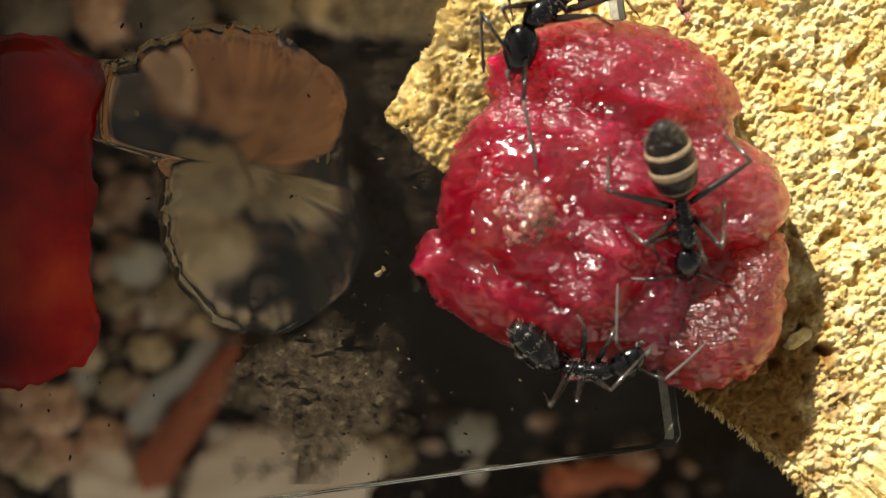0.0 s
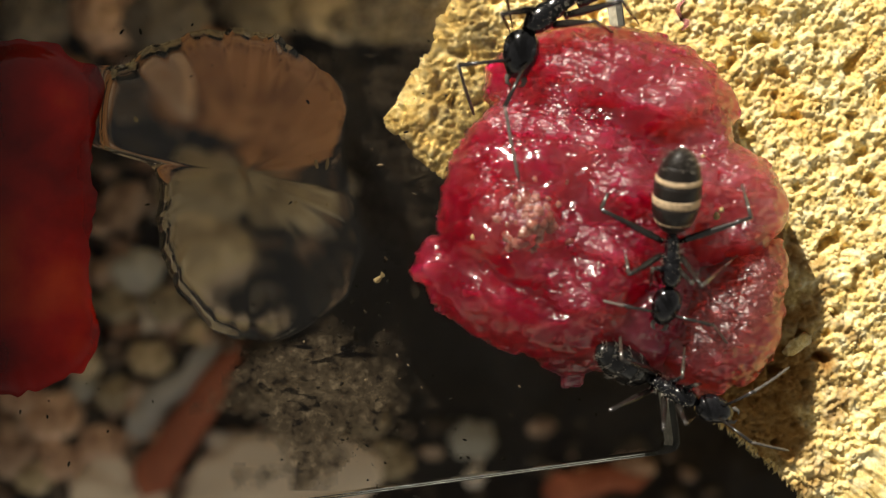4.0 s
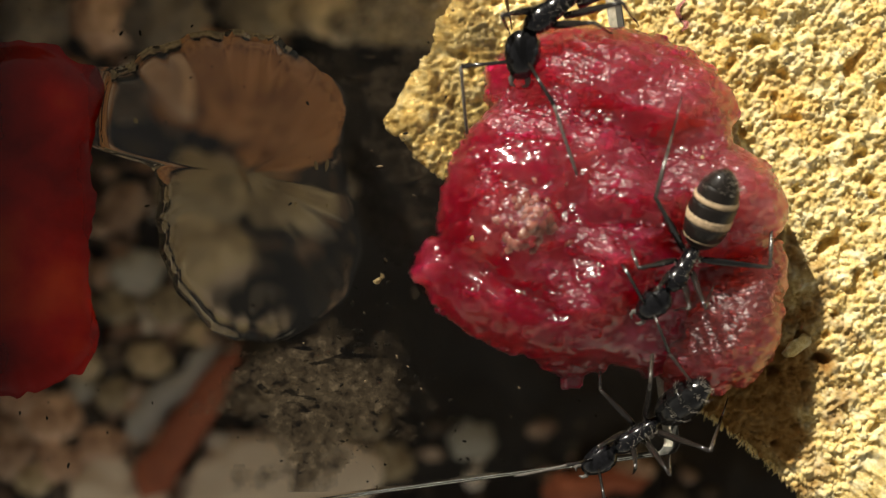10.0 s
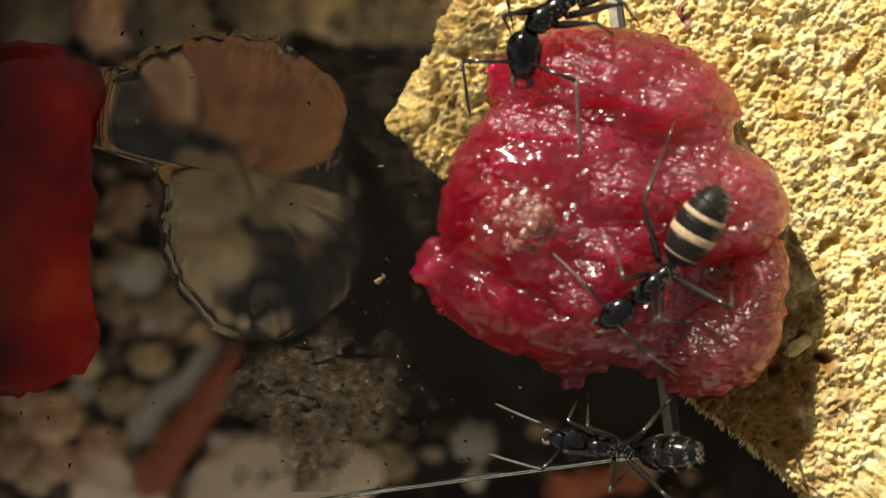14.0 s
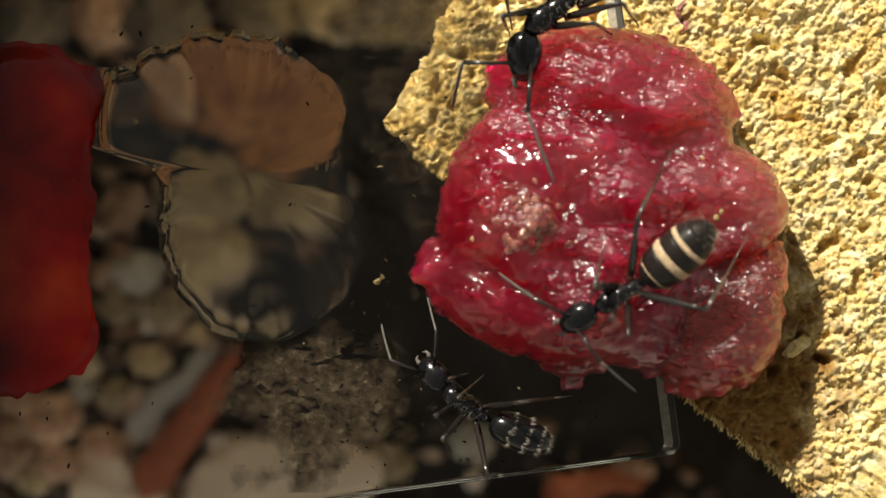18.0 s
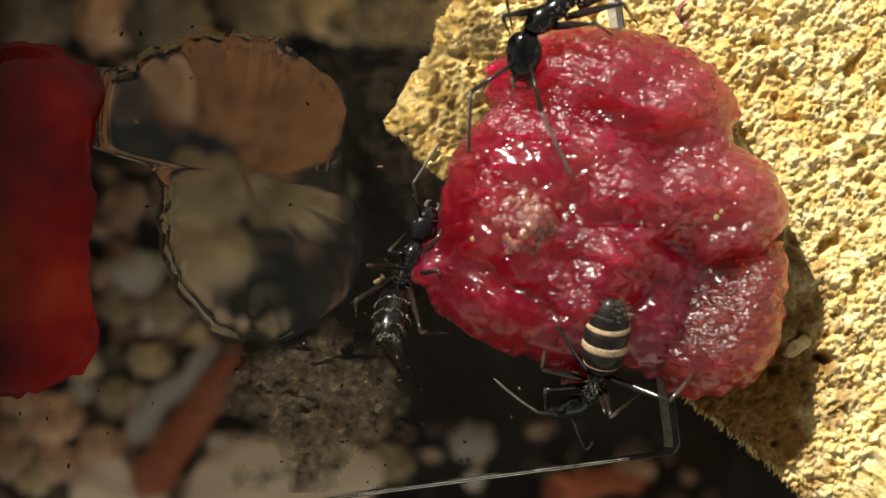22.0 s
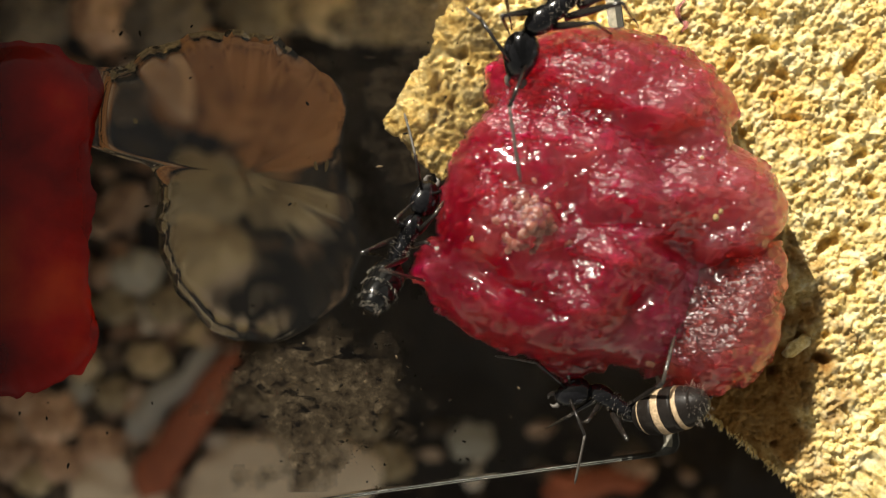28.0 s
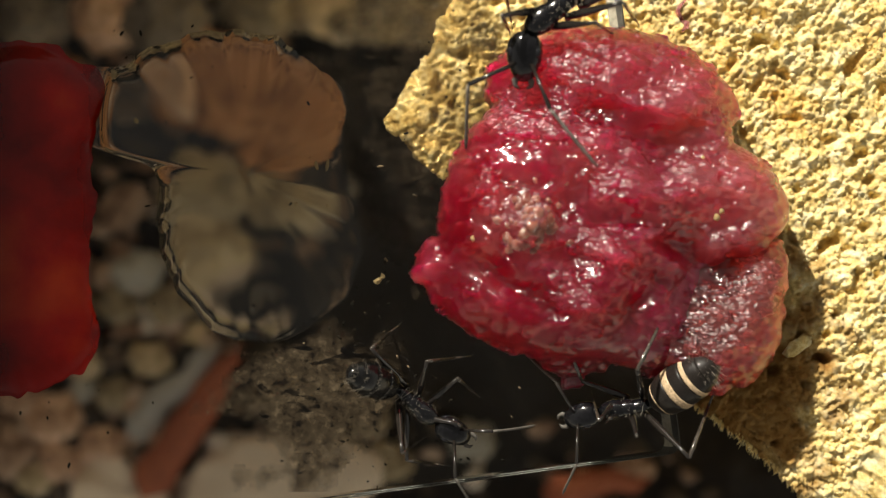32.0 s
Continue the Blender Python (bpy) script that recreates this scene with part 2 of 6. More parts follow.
def chitin(name, colour, rough, coat=0.3, bump=0.12, scale=9000.0, ior=1.32, film=0.07):
    m, nt, b = material(name)
    where = nt.nodes.new("ShaderNodeTexCoord").outputs["Object"]
    n = node(nt, "ShaderNodeTexNoise", Scale=scale, Detail=4.0)
    nt.links.new(where, n.inputs["Vector"])
    lo = tuple(c * 0.7 for c in colour)
    hi = tuple(min(1, c * 1.35) for c in colour)
    r = node(nt, "ShaderNodeValToRGB", ramp=[(0.35, lo), (0.65, hi)])
    nt.links.new(n.outputs[0], r.inputs[0])
    nt.links.new(r.outputs[0], b.inputs["Base Color"])
    bp = node(nt, "ShaderNodeBump", Strength=bump, Distance=0.00003)
    nt.links.new(n.outputs[0], bp.inputs["Height"])
    nt.links.new(bp.outputs[0], b.inputs["Normal"])
    b.inputs["Roughness"].default_value = rough
    b.inputs["Coat Weight"].default_value = coat
    b.inputs["Coat Roughness"].default_value = film
    b.inputs["Coat IOR"].default_value = ior
    b.inputs["Specular IOR Level"].default_value = 0.15
    return m


M_BLACK = chitin("black_chitin", (0.005, 0.005, 0.006), 0.20, coat=0.9, bump=0.7, scale=5200.0, ior=1.42, film=0.14)
M_EYE = chitin("eye_black", (0.012, 0.012, 0.014), 0.10, coat=1.0, bump=0.0)
M_GASTER = chitin("downy_dark_chitin", (0.016, 0.013, 0.011), 0.36, coat=0.5, bump=0.6, scale=14000.0)
M_BAND = chitin("pale_band", (0.50, 0.37, 0.23), 0.40)
M_LEG = chitin("leg_chitin", (0.016, 0.013, 0.011), 0.20, coat=1.0, ior=1.55, film=0.16)
M_SHIN = chitin("brown_shin", (0.045, 0.036, 0.028), 0.25, coat=1.0, ior=1.75, film=0.20)
M_TIP = chitin("brown_feeler", (0.11, 0.10, 0.088), 0.34)
M_SHEEN = chitin("silvery_black_chitin", (0.005, 0.005, 0.005), 0.20, coat=0.9, bump=1.0, scale=4200.0, ior=1.42, film=0.14)
M_HAIR = chitin("pale_bristle", (0.38, 0.34, 0.28), 0.4, bump=0.0)


# ---- mesh helpers ----
def mesh(name, verts, faces, mat, smooth=True):
    me = bpy.data.meshes.new(name)
    me.from_pydata([tuple(v) for v in verts], [], faces)
    me.materials.append(mat)
    if smooth:
        me.shade_smooth()
    me.update()
    return me


def part(name, me, parent, label="", m=None):
    ob = new(name, me)
    ob.parent = parent
    if m is not None:
        ob.matrix_basis = m
    if label:
        tagged(ob, label)
    return ob


def tube(points, radii, sides=8):
    """Verts and faces of a tapered, capped tube along points; radii may be (wide, high) pairs."""
    pts = [Vector(p) for p in points]
    verts, faces = [], []
    ref = Vector((0, 0, 1))
    for i, p in enumerate(pts):
        d = (pts[min(i + 1, len(pts) - 1)] - pts[max(i - 1, 0)]).normalized()
        if abs(d.dot(ref)) > 0.95:
            ref = Vector((1, 0, 0))
        a = d.cross(ref).normalized()
        b = a.cross(d)
        r = radii[i]
        ra, rb = r if isinstance(r, tuple) else (r, r)
        for k in range(sides):
            t = 2 * math.pi * k / sides
            verts.append(p + a * ra * math.cos(t) + b * rb * math.sin(t))
    for i in range(len(pts) - 1):
        for k in range(sides):
            k2 = (k + 1) % sides
            faces.append((i * sides + k, i * sides + k2, (i + 1) * sides + k2, (i + 1) * sides + k))
    faces.append(tuple(reversed(range(sides))))
    faces.append(tuple(range((len(pts) - 1) * sides, len(pts) * sides)))
    return verts, faces


def joined(*pieces):
    verts, faces = [], []
    for v, f in pieces:
        base = len(verts)
        verts += list(v)
        faces += [tuple(i + base for i in g) for g in f]
    return verts, faces


def blob(centre, size, turn=None, rings=10, sides=14, rough=0.0, seed=0.0, square=1.0):
    """An uneven ellipsoid."""
    verts, faces = [], []
    turn = turn or Matrix.Identity(3)
    for i in range(rings + 1):
        a = math.pi * i / rings
        n = 1 if i in (0, rings) else sides
        for k in range(n):
            t = 2 * math.pi * k / sides
            d = Vector((math.sin(a) * math.cos(t), math.sin(a) * math.sin(t), math.cos(a)))
            if square != 1.0:
                d = Vector([math.copysign(abs(c) ** square, c) for c in d])
            r = 1 + (rough * noise.noise(d * 1.7 + Vector((seed, seed * 1.3, 7))) + rough * 0.4 * noise.noise(d * 4.1 + Vector((seed, 3, seed))) if rough else 0)
            verts.append(Vector(centre) + turn @ Vector([d[j] * size[j] * r for j in range(3)]))
    def at(i, k):
        return 0 if i == 0 else (1 + (rings - 1) * sides if i == rings else 1 + (i - 1) * sides + k % sides)
    for i in range(rings):
        for k in range(sides):
            q = (at(i, k), at(i + 1, k), at(i + 1, k + 1), at(i, k + 1))
            faces.append(tuple(dict.fromkeys(q)))
    return verts, faces


def scaled(vf, s=MM):
    return [v * s for v in map(Vector, vf[0])], vf[1]


# ---- shape of the fruit pulp, in millimetres over the plate's top ----
# lobes: centre x, y, half length, half width, turn in degrees, height
LOBES = (
    (6.7, 1.4, 7.0, 7.6, 0, 5.0), (2.6, -2.5, 4.7, 2.4, -33, 3.0), (9.0, 8.6, 6.2, 3.2, -10, 4.6),
    (3.7, 8.7, 1.5, 1.8, 0, 3.0), (7.1, -5.3, 2.3, 1.7, 0, 1.9), (7.0, -6.6, 0.7, 1.2, 0, 0.9), (10.2, -3.5, 3.3, 3.0, 0, 3.4),
    (13.7, 7.4, 2.0, 2.0, 0, 3.2), (7.0, 10.4, 2.3, 1.5, 0, 3.4), (-0.9, -1.2, 0.9, 0.6, 40, 1.6), (9.6, 5.6, 4.6, 3.0, -15, 4.7), (13.2, 5.6, 2.2, 2.2, 0, 3.9),
    (13.2, -1.4, 2.8, 1.9, 0, 2.7), (12.0, -2.8, 2.2, 2.2, 20, 3.1), (12.6, -4.4, 1.5, 1.1, -30, 2.9), (11.6, -5.6, 1.6, 1.1, 30, 2.2), (14.3, 2.7, 4.0, 3.1, -25, 4.5), (12.0, 3.6, 3.0, 2.4, 0, 4.2), (16.0, 0.5, 1.4, 1.2, 0, 3.0), (13.8, 0.2, 1.3, 1.2, 0, 3.4), (16.9, 2.0, 1.4, 1.7, 0, 3.6),
)
LOW_LOBE = ((14.4, -3.9, 3.8, 3.9, 0, 3.3), (16.6, -1.6, 1.7, 2.4, -20, 3.0), (12.6, -4.4, 2.4, 2.6, 0, 2.7), (14.0, -6.8, 1.9, 1.2, 20, 2.2), (16.0, -4.6, 1.8, 2.4, -30, 3.0))


def dome(lobe, x, y):
    cx, cy, a, b, turn, h = lobe
    c, s = math.cos(radians(turn)), math.sin(radians(turn))
    u, v = ((x - cx) * c + (y - cy) * s) / a, (-(x - cx) * s + (y - cy) * c) / b
    q = u * u + v * v
    return h * (1 - q) ** 0.34 if q < 1 else -1.5 * (math.sqrt(q) - 1) * min(a, b)


def heap(lobes, x, y, soft=0.45):
    """Soft union of domes: below 0 outside."""
    hs = [dome(l, x, y) for l in lobes]
    top = max(hs)
    if top <= 0:
        return top
    return min(top + 0.35, top + soft * math.log(sum(math.exp((h - top) / soft) for h in hs)) * min(1, top / 1.0))


# hollows: centre x, y, half length, half width, turn in degrees, depth
HOLLOWS = (
    (10.4, 5.6, 2.9, 1.1, -24, 0.7), (3.9, 6.9, 2.4, 0.6, 35, 0.6), (8.6, -0.9, 3.0, 0.55, -14, 0.6), (4.0, 2.6, 1.9, 1.0, 20, 0.3), (4.5, 1.1, 1.1, 0.75, 60, -0.7), (7.0, 7.0, 2.4, 0.8, -8, 0.7), (6.4, 2.6, 1.5, 1.0, 60, 0.6), (2.6, -1.2, 2.2, 0.7, -30, 0.6),
    (11.6, 0.2, 2.2, 0.6, -30, 0.7), (4.4, -2.4, 2.6, 0.5, -28, 0.5), (12.4, 6.2, 1.4, 0.5, 10, 0.3), (9.9, -2.9, 1.6, 0.5, 50, 0.5),
)


def hollow(x, y):
    """Depth of the creases at x, y."""
    d = 0.0
    for cx, cy, a, b, turn, h in HOLLOWS:
        c, s = math.cos(radians(turn)), math.sin(radians(turn))
        u, v = ((x - cx) * c + (y - cy) * s) / a, (-(x - cx) * s + (y - cy) * c) / b
        d += h * math.exp(-u * u - v * v)
    return d


def surface(x, y):
    """Height over the plate's top at x, y, in millimetres."""
    return max(0.0, heap(LOBES, x, y) - hollow(x, y), heap(LOW_LOBE, x, y))
# ---- end of the pulp's shape ----


# ---- ground ----
def ground_sheet():
    """One sheet to the horizon, finely uneven under the plate."""
    marks = [-0.6, -0.35, -0.2, -0.1, -0.06] + [i * 0.0012 for i in range(-45, 46)] + [0.06, 0.1, 0.2, 0.35, 0.6]
    n = len(marks)
    verts = []
    for y in marks:
        for x in marks:
            near = max(0.0, 1 - max(abs(x), abs(y)) / 0.1)
            h = noise.fractal(Vector((x * 160, y * 160, 0)), 0.8, 2.1, 5) * 0.0016 * min(1, near * 2)
            verts.append((x, y, h - 0.0012))
    faces = [(j * n + i, j * n + i + 1, (j + 1) * n + i + 1, (j + 1) * n + i) for j in range(n - 1) for i in range(n - 1)]
    return tagged(new("ground", mesh("ground", verts, faces, M_SOIL)), "dark damp soil of a garden bed", "ground", kind="structure")


ground_sheet()


def shade_blocker(name, begin, wide, high):
    """An unseen slab added beyond the view, to lay shade on the soil."""
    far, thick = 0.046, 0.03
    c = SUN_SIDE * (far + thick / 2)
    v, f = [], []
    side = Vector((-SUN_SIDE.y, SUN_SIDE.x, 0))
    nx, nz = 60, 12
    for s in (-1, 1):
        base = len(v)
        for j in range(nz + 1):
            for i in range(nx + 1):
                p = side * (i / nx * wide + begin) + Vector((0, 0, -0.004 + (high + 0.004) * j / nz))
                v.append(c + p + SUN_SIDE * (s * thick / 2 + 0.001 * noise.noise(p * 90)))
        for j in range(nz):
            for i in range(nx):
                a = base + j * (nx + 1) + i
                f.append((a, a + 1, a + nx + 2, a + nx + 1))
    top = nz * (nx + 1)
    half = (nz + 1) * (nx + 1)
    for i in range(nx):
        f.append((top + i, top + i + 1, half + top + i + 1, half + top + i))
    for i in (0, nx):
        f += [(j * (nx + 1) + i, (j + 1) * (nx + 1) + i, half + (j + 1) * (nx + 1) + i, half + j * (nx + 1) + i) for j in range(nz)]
    tagged(new(name, mesh(name, v, f, M_BLOCKER)), "unseen rough blocker added to shade the soil", "wall", kind="structure")


# added sun blockers, sized to shade soil and puddles but not the block
shade_blocker("wall_north", 0.0010, 0.2500, 0.071)
shade_blocker("wall_northeast", -0.018, 0.0189, 0.055)


def pebble(x, y, size, flat=0.75, stretch=1.2, turn=0.0, mat=None, label="rounded grey-beige pebble on the soil", name="pebble", square=1.0, z=None):
    """A pebble of half size in millimetres, half sunk into the soil."""
    seed = x * 0.37 + y * 0.91
    vf = blob((0, 0, 0), (size * stretch, size, size * flat), rings=14, sides=20, rough=0.48, seed=seed, square=square)
    v, f = scaled(vf)
    ob = new(name, mesh(name, v, f, mat or M_PEBBLE))
    ob.matrix_basis = pose(x * MM, y * MM, (size * flat * 0.75 if z is None else z) * MM, 0, 0, turn)
    return tagged(ob, label, name.replace("_", " "), "pebbles on the soil" if name == "pebble" else "")


for _x, _y, _r, _s, _a, _m, _l in (
    (-20.5, 5.1, 2.94, 1.25, -10, M_PEBBLE, "rounded grey-beige pebble on the soil"),
    (-20.0, 0.4, 2.60, 1.15, 5, M_PEBBLE, "rounded grey-beige pebble on the soil"),
    (-14.7, 3.1, 1.68, 1.2, 0, M_PEBBLE, "rounded grey-beige pebble on the soil"),
    (2.6, -16.6, 1.62, 1.15, 10, M_PEBBLE_PALE, "pale whitish pebble on the dark soil"),
    (-33.2, -14.6, 2.02, 1.15, 0, M_PEBBLE_WARM, "rounded warm brown pebble on the soil"),
    (-36.2, -12.6, 1.85, 1.1, 0, M_PEBBLE_WARM, "rounded warm brown pebble on the soil"),
    (-37.2, -17.4, 2.10, 1, 0, M_PEBBLE_WARM, "rounded warm brown pebble on the soil"),
    (-32.7, -18.4, 1.68, 1.2, 0, M_PEBBLE_WARM, "rounded warm brown pebble on the soil"),
    (-26.4, -1.8, 1.93, 1.1, 20, M_PEBBLE_PALE, "pale whitish pebble on the dark soil"),
    (-28.1, -5.0, 1.60, 1.2, 0, M_PEBBLE, "rounded grey-beige pebble on the soil"),
    (-23.5, -5.0, 1.68, 1.2, 0, M_PEBBLE, "rounded grey-beige pebble on the soil"),
    (-30.8, -9.7, 1.51, 1, 0, M_PEBBLE, "rounded grey-beige pebble on the soil"),
    (-25.3, -9.7, 1.51, 1.2, 0, M_PEBBLE, "rounded grey-beige pebble on the soil"),
    (-21.3, -7.7, 1.26, 1, 0, M_PEBBLE, "rounded grey-beige pebble on the soil"),
    (-28.3, -12.6, 1.51, 1.1, 0, M_PEBBLE, "rounded grey-beige pebble on the soil"),
    (-35.1, -9.7, 1.43, 1, 0, M_PEBBLE, "rounded grey-beige pebble on the soil"),
    (-27.6, 3.4, 1.85, 1.2, 60, M_PEBBLE_WARM, "rounded warm brown pebble on the soil"),
    (-14.7, -12.6, 1.43, 1.1, 0, M_PEBBLE, "rounded grey-beige pebble on the soil"),
    (-15.2, -9.7, 1.09, 1, 0, M_PEBBLE, "rounded grey-beige pebble on the soil"),
    (-10.9, -11.1, 2.10, 1.2, 20, M_PEBBLE, "rounded grey-beige pebble on the soil"),
    (-6.5, -14.5, 1.85, 1.1, 0, M_PEBBLE, "rounded grey-beige pebble on the soil"),
    (-9.7, -15.5, 1.68, 1.1, 0, M_PEBBLE, "rounded grey-beige pebble on the soil"),
    (-22.0, 13.1, 2.52, 1.3, 0, M_PEBBLE_WARM, "rounded warm brown pebble on the soil"),
    (-23.5, 19.5, 2.94, 1.3, 10, M_PEBBLE_DARK, "dark rounded grey-brown pebble on the soil"),
    (-28.8, 19.5, 2.52, 1.2, 0, M_PEBBLE_WARM, "rounded warm brown pebble on the soil"),
    (-35.1, 19.5, 2.52, 1.2, 0, M_PEBBLE_DARK, "dark rounded grey-brown pebble on the soil"),
    (-15.2, 20.4, 2.52, 1.5, 0, M_PEBBLE, "rounded grey-beige pebble on the soil"),
    (-4.1, 20.4, 3.36, 1.6, 0, M_PEBBLE, "rounded grey-beige pebble on the soil"),
    (-9.4, 20.4, 2.52, 1.4, 0, M_PEBBLE, "rounded grey-beige pebble on the soil"),
    (16.3, -18.9, 1.43, 1.2, 0, M_PEBBLE_WARM, "rounded warm brown pebble on the soil"),
    (-22.0, -14.5, 1.43, 1.1, 0, M_PEBBLE, "rounded grey-beige pebble on the soil"),
    (-29.3, -16.9, 1.68, 1.2, 0, M_PEBBLE_WARM, "rounded warm brown pebble on the soil"),
    (-24.9, -16.0, 1.26, 1, 0, M_PEBBLE_WARM, "rounded warm brown pebble on the soil"),
    (-4.6, -18.4, 1.68, 1.2, 0, M_PEBBLE, "rounded grey-beige pebble on the soil"),
    (-32.2, -5.8, 1.26, 1.2, 0, M_PEBBLE_WARM, "rounded warm brown pebble on the soil"),
    (-18.6, -5.8, 1.09, 1.3, 40, M_PEBBLE, "rounded grey-beige pebble on the soil"),
    (-8.4, 5.4, 1.01, 1.2, 0, M_PEBBLE_DARK, "dark rounded grey-brown pebble on the soil"),
    (-16.2, 6.4, 1.09, 1.1, 0, M_PEBBLE, "rounded grey-beige pebble on the soil"),
    (-34.6, -7.2, 1.18, 1.2, 0, M_PEBBLE, "rounded grey-beige pebble on the soil"),
    (-31.2, -12.1, 1.18, 1.1, 0, M_PEBBLE_PALE, "pale whitish pebble on the dark soil"),
    (-26.4, -13.5, 1.09, 1.3, 30, M_PEBBLE_WARM, "rounded warm brown pebble on the soil"),
    (-37.1, -15.0, 1.09, 1, 0, M_PEBBLE, "rounded grey-beige pebble on the soil"),
    (-35.1, -19.8, 1.43, 1.2, 0, M_PEBBLE, "rounded grey-beige pebble on the soil"),
    (12.4, -20.3, 1.18, 1.3, 0, M_PEBBLE_WARM, "rounded warm brown pebble on the soil"),
):
    pebble(_x, _y, _r, 0.75, _s, _a, _m, _l)


def splinter(name, a, b, wide, high, mat, label, z=1.5, taper=0.55):
    """A split piece of wood from a to b, in millimetres."""
    a, b = Vector((*a, 0)), Vector((*b, 0))
    n = 26
    pts, radii = [], []
    side = Vector((-(b - a).y, (b - a).x, 0)).normalized()
    for i in range(n + 1):
        t = i / n
        end = min(1, t / 0.10 + 0.12, (1 - t) / 0.16 + 0.08)
        pts.append((a.lerp(b, t) + side * 0.5 * noise.noise(Vector((t * 4, a.x, 0)))) * MM)
        w = wide * end * (1 - (1 - taper) * t) * (1 + 0.18 * noise.noise(Vector((t * 9, 2, a.y))))
        radii.append((w * MM, high * end * MM))
    vf = tube(pts, radii, 12)
    v = [p + Vector((0, 0, z * MM)) + p.normalized() * 0.0001 * noise.noise(p * 3000) for p in vf[0]]
    return tagged(new(name, mesh(name, v, vf[1], mat)), label, name.replace("_", " "))


splinter("wood_splinter", (-25.7, -21.3), (-16.7, -7.7), 1.9, 1.0, M_REDWOOD, "reddish brown splinter of wood on the soil", 2.0)
splinter("wood_splinter", (-27.1, -16.0), (-19.1, -8.2), 1.5, 0.8, M_GREYWOOD, "weathered grey splinter of wood on the soil", 1.4)
splinter("bark_piece", (-24.0, 15.6), (-10.9, 11.0), 4.6, 1.6, M_BARK, "rough brown piece of bark on the soil", 1.6, 0.8)
splinter("bark_piece", (8.5, -20.9), (17.8, -19.8), 1.6, 0.9, M_REDWOOD, "reddish brown bark chip below the plate", 1.2)
splinter("bark_piece", (-35.1, 15.6), (-27.4, 11.7), 2.6, 1.2, M_BARK, "rough brown piece of bark on the soil", 1.4)
splinter("bark_piece", (-17.2, 6.8), (-12.8, 9.8), 2.0, 1.2, M_BARK, "rough brown piece of bark on the soil", 1.4)
pebble(-14.0, -20.9, 4.6, 0.35, 1.65, 6, M_SLAB, "flat pale tan stone lying on the soil", "flat_stone", 0.85, z=1.4)
pebble(-28.1, -20.9, 2.6, 0.35, 1.5, -10, M_SLAB, "small flat pale tan stone lying on the soil", "flat_stone", 0.85, z=1.2)


def soil_crumbs():
    """Crumbs and grit strewn over the soil."""
    rng = random.Random(5)
    v, f = [], []
    for k in range(2500):
        x, y = rng.uniform(-46, 46), rng.uniform(-30, 30)
        if k >= 2300:                          # thickest where the pebbles lie
            x, y = rng.uniform(-42, -16), rng.uniform(-24, 0)
        if (0.68 * x + 0.73 * y > 1 and x > -6) or (x > -10 and y > -15):
            continue
        r = 0.25 + 1.3 * rng.random() ** 3 if k < 1700 else rng.uniform(0.5, 1.7)
        if k >= 1700 and x > -6:
            continue
        bv, bf = blob((x, y, r * 0.3), (r, r * rng.uniform(0.5, 1), r * 0.7), rings=4, sides=6, rough=0.8, seed=rng.random() * 50)
        base = len(v)
        v += [p * MM for p in bv]
        f += [tuple(i + base for i in g) for g in bf]
    tagged(new("soil_crumbs", mesh("soil_crumbs", v, f, M_CRUMB)), "scattered dark soil crumbs and grit", "soil crumbs", kind="stuff")


def crumb_material():
    m = M_PEBBLE.copy()
    m.name = "soil_crumb"
    nt = m.node_tree
    b = nt.nodes["Principled BSDF"]
    r = node(nt, "ShaderNodeValToRGB", ramp=[(0.0, (0.012, 0.008, 0.005)), (0.5, (0.10, 0.07, 0.044)), (0.75, (0.26, 0.15, 0.09)), (0.9, (0.60, 0.44, 0.32)), (1.0, (0.85, 0.78, 0.66))])
    nt.links.new(nt.nodes.new("ShaderNodeNewGeometry").outputs["Random Per Island"], r.inputs[0])
    nt.links.new(r.outputs[0], b.inputs["Base Color"])
    return m


M_CRUMB = crumb_material()
soil_crumbs()


# ---- sandstone block ----
BLOCK_TIP = Vector((-3.15, 6.95))            # its corner over the soil
BLOCK_A = Vector((0.745, -0.667))            # along its lower edge
BLOCK_B = Vector((0.487, 0.873))             # along its upper edge


def block_relief(p):
    """Rough, pitted relief in millimetres."""
    q = Vector((p.x, p.y, p.z))
    h = 0.30 * noise.fractal(q * 0.45, 0.9, 2.0, 3) + 0.24 * noise.noise(q * 1.5 + Vector((4, 1, 0)))
    h += 0.14 * (0.3 - abs(noise.noise(q * 2.4))) + 0.13 * noise.noise(q * 7.3)
    s = Vector((q.x * 0.85 + q.y * 0.5, q.y * 0.85 - q.x * 0.5, q.z))     # flaky along one way
    h += 0.24 * noise.fractal(Vector((s.x * 2.4, s.y * 4.4, s.z * 3)), 0.6, 2.1, 3)
    pit = noise.noise(q * 1.25 + Vector((9, 9, 3)))
    if pit > 0.33:
        h -= (pit - 0.33) * 2.6
    return h


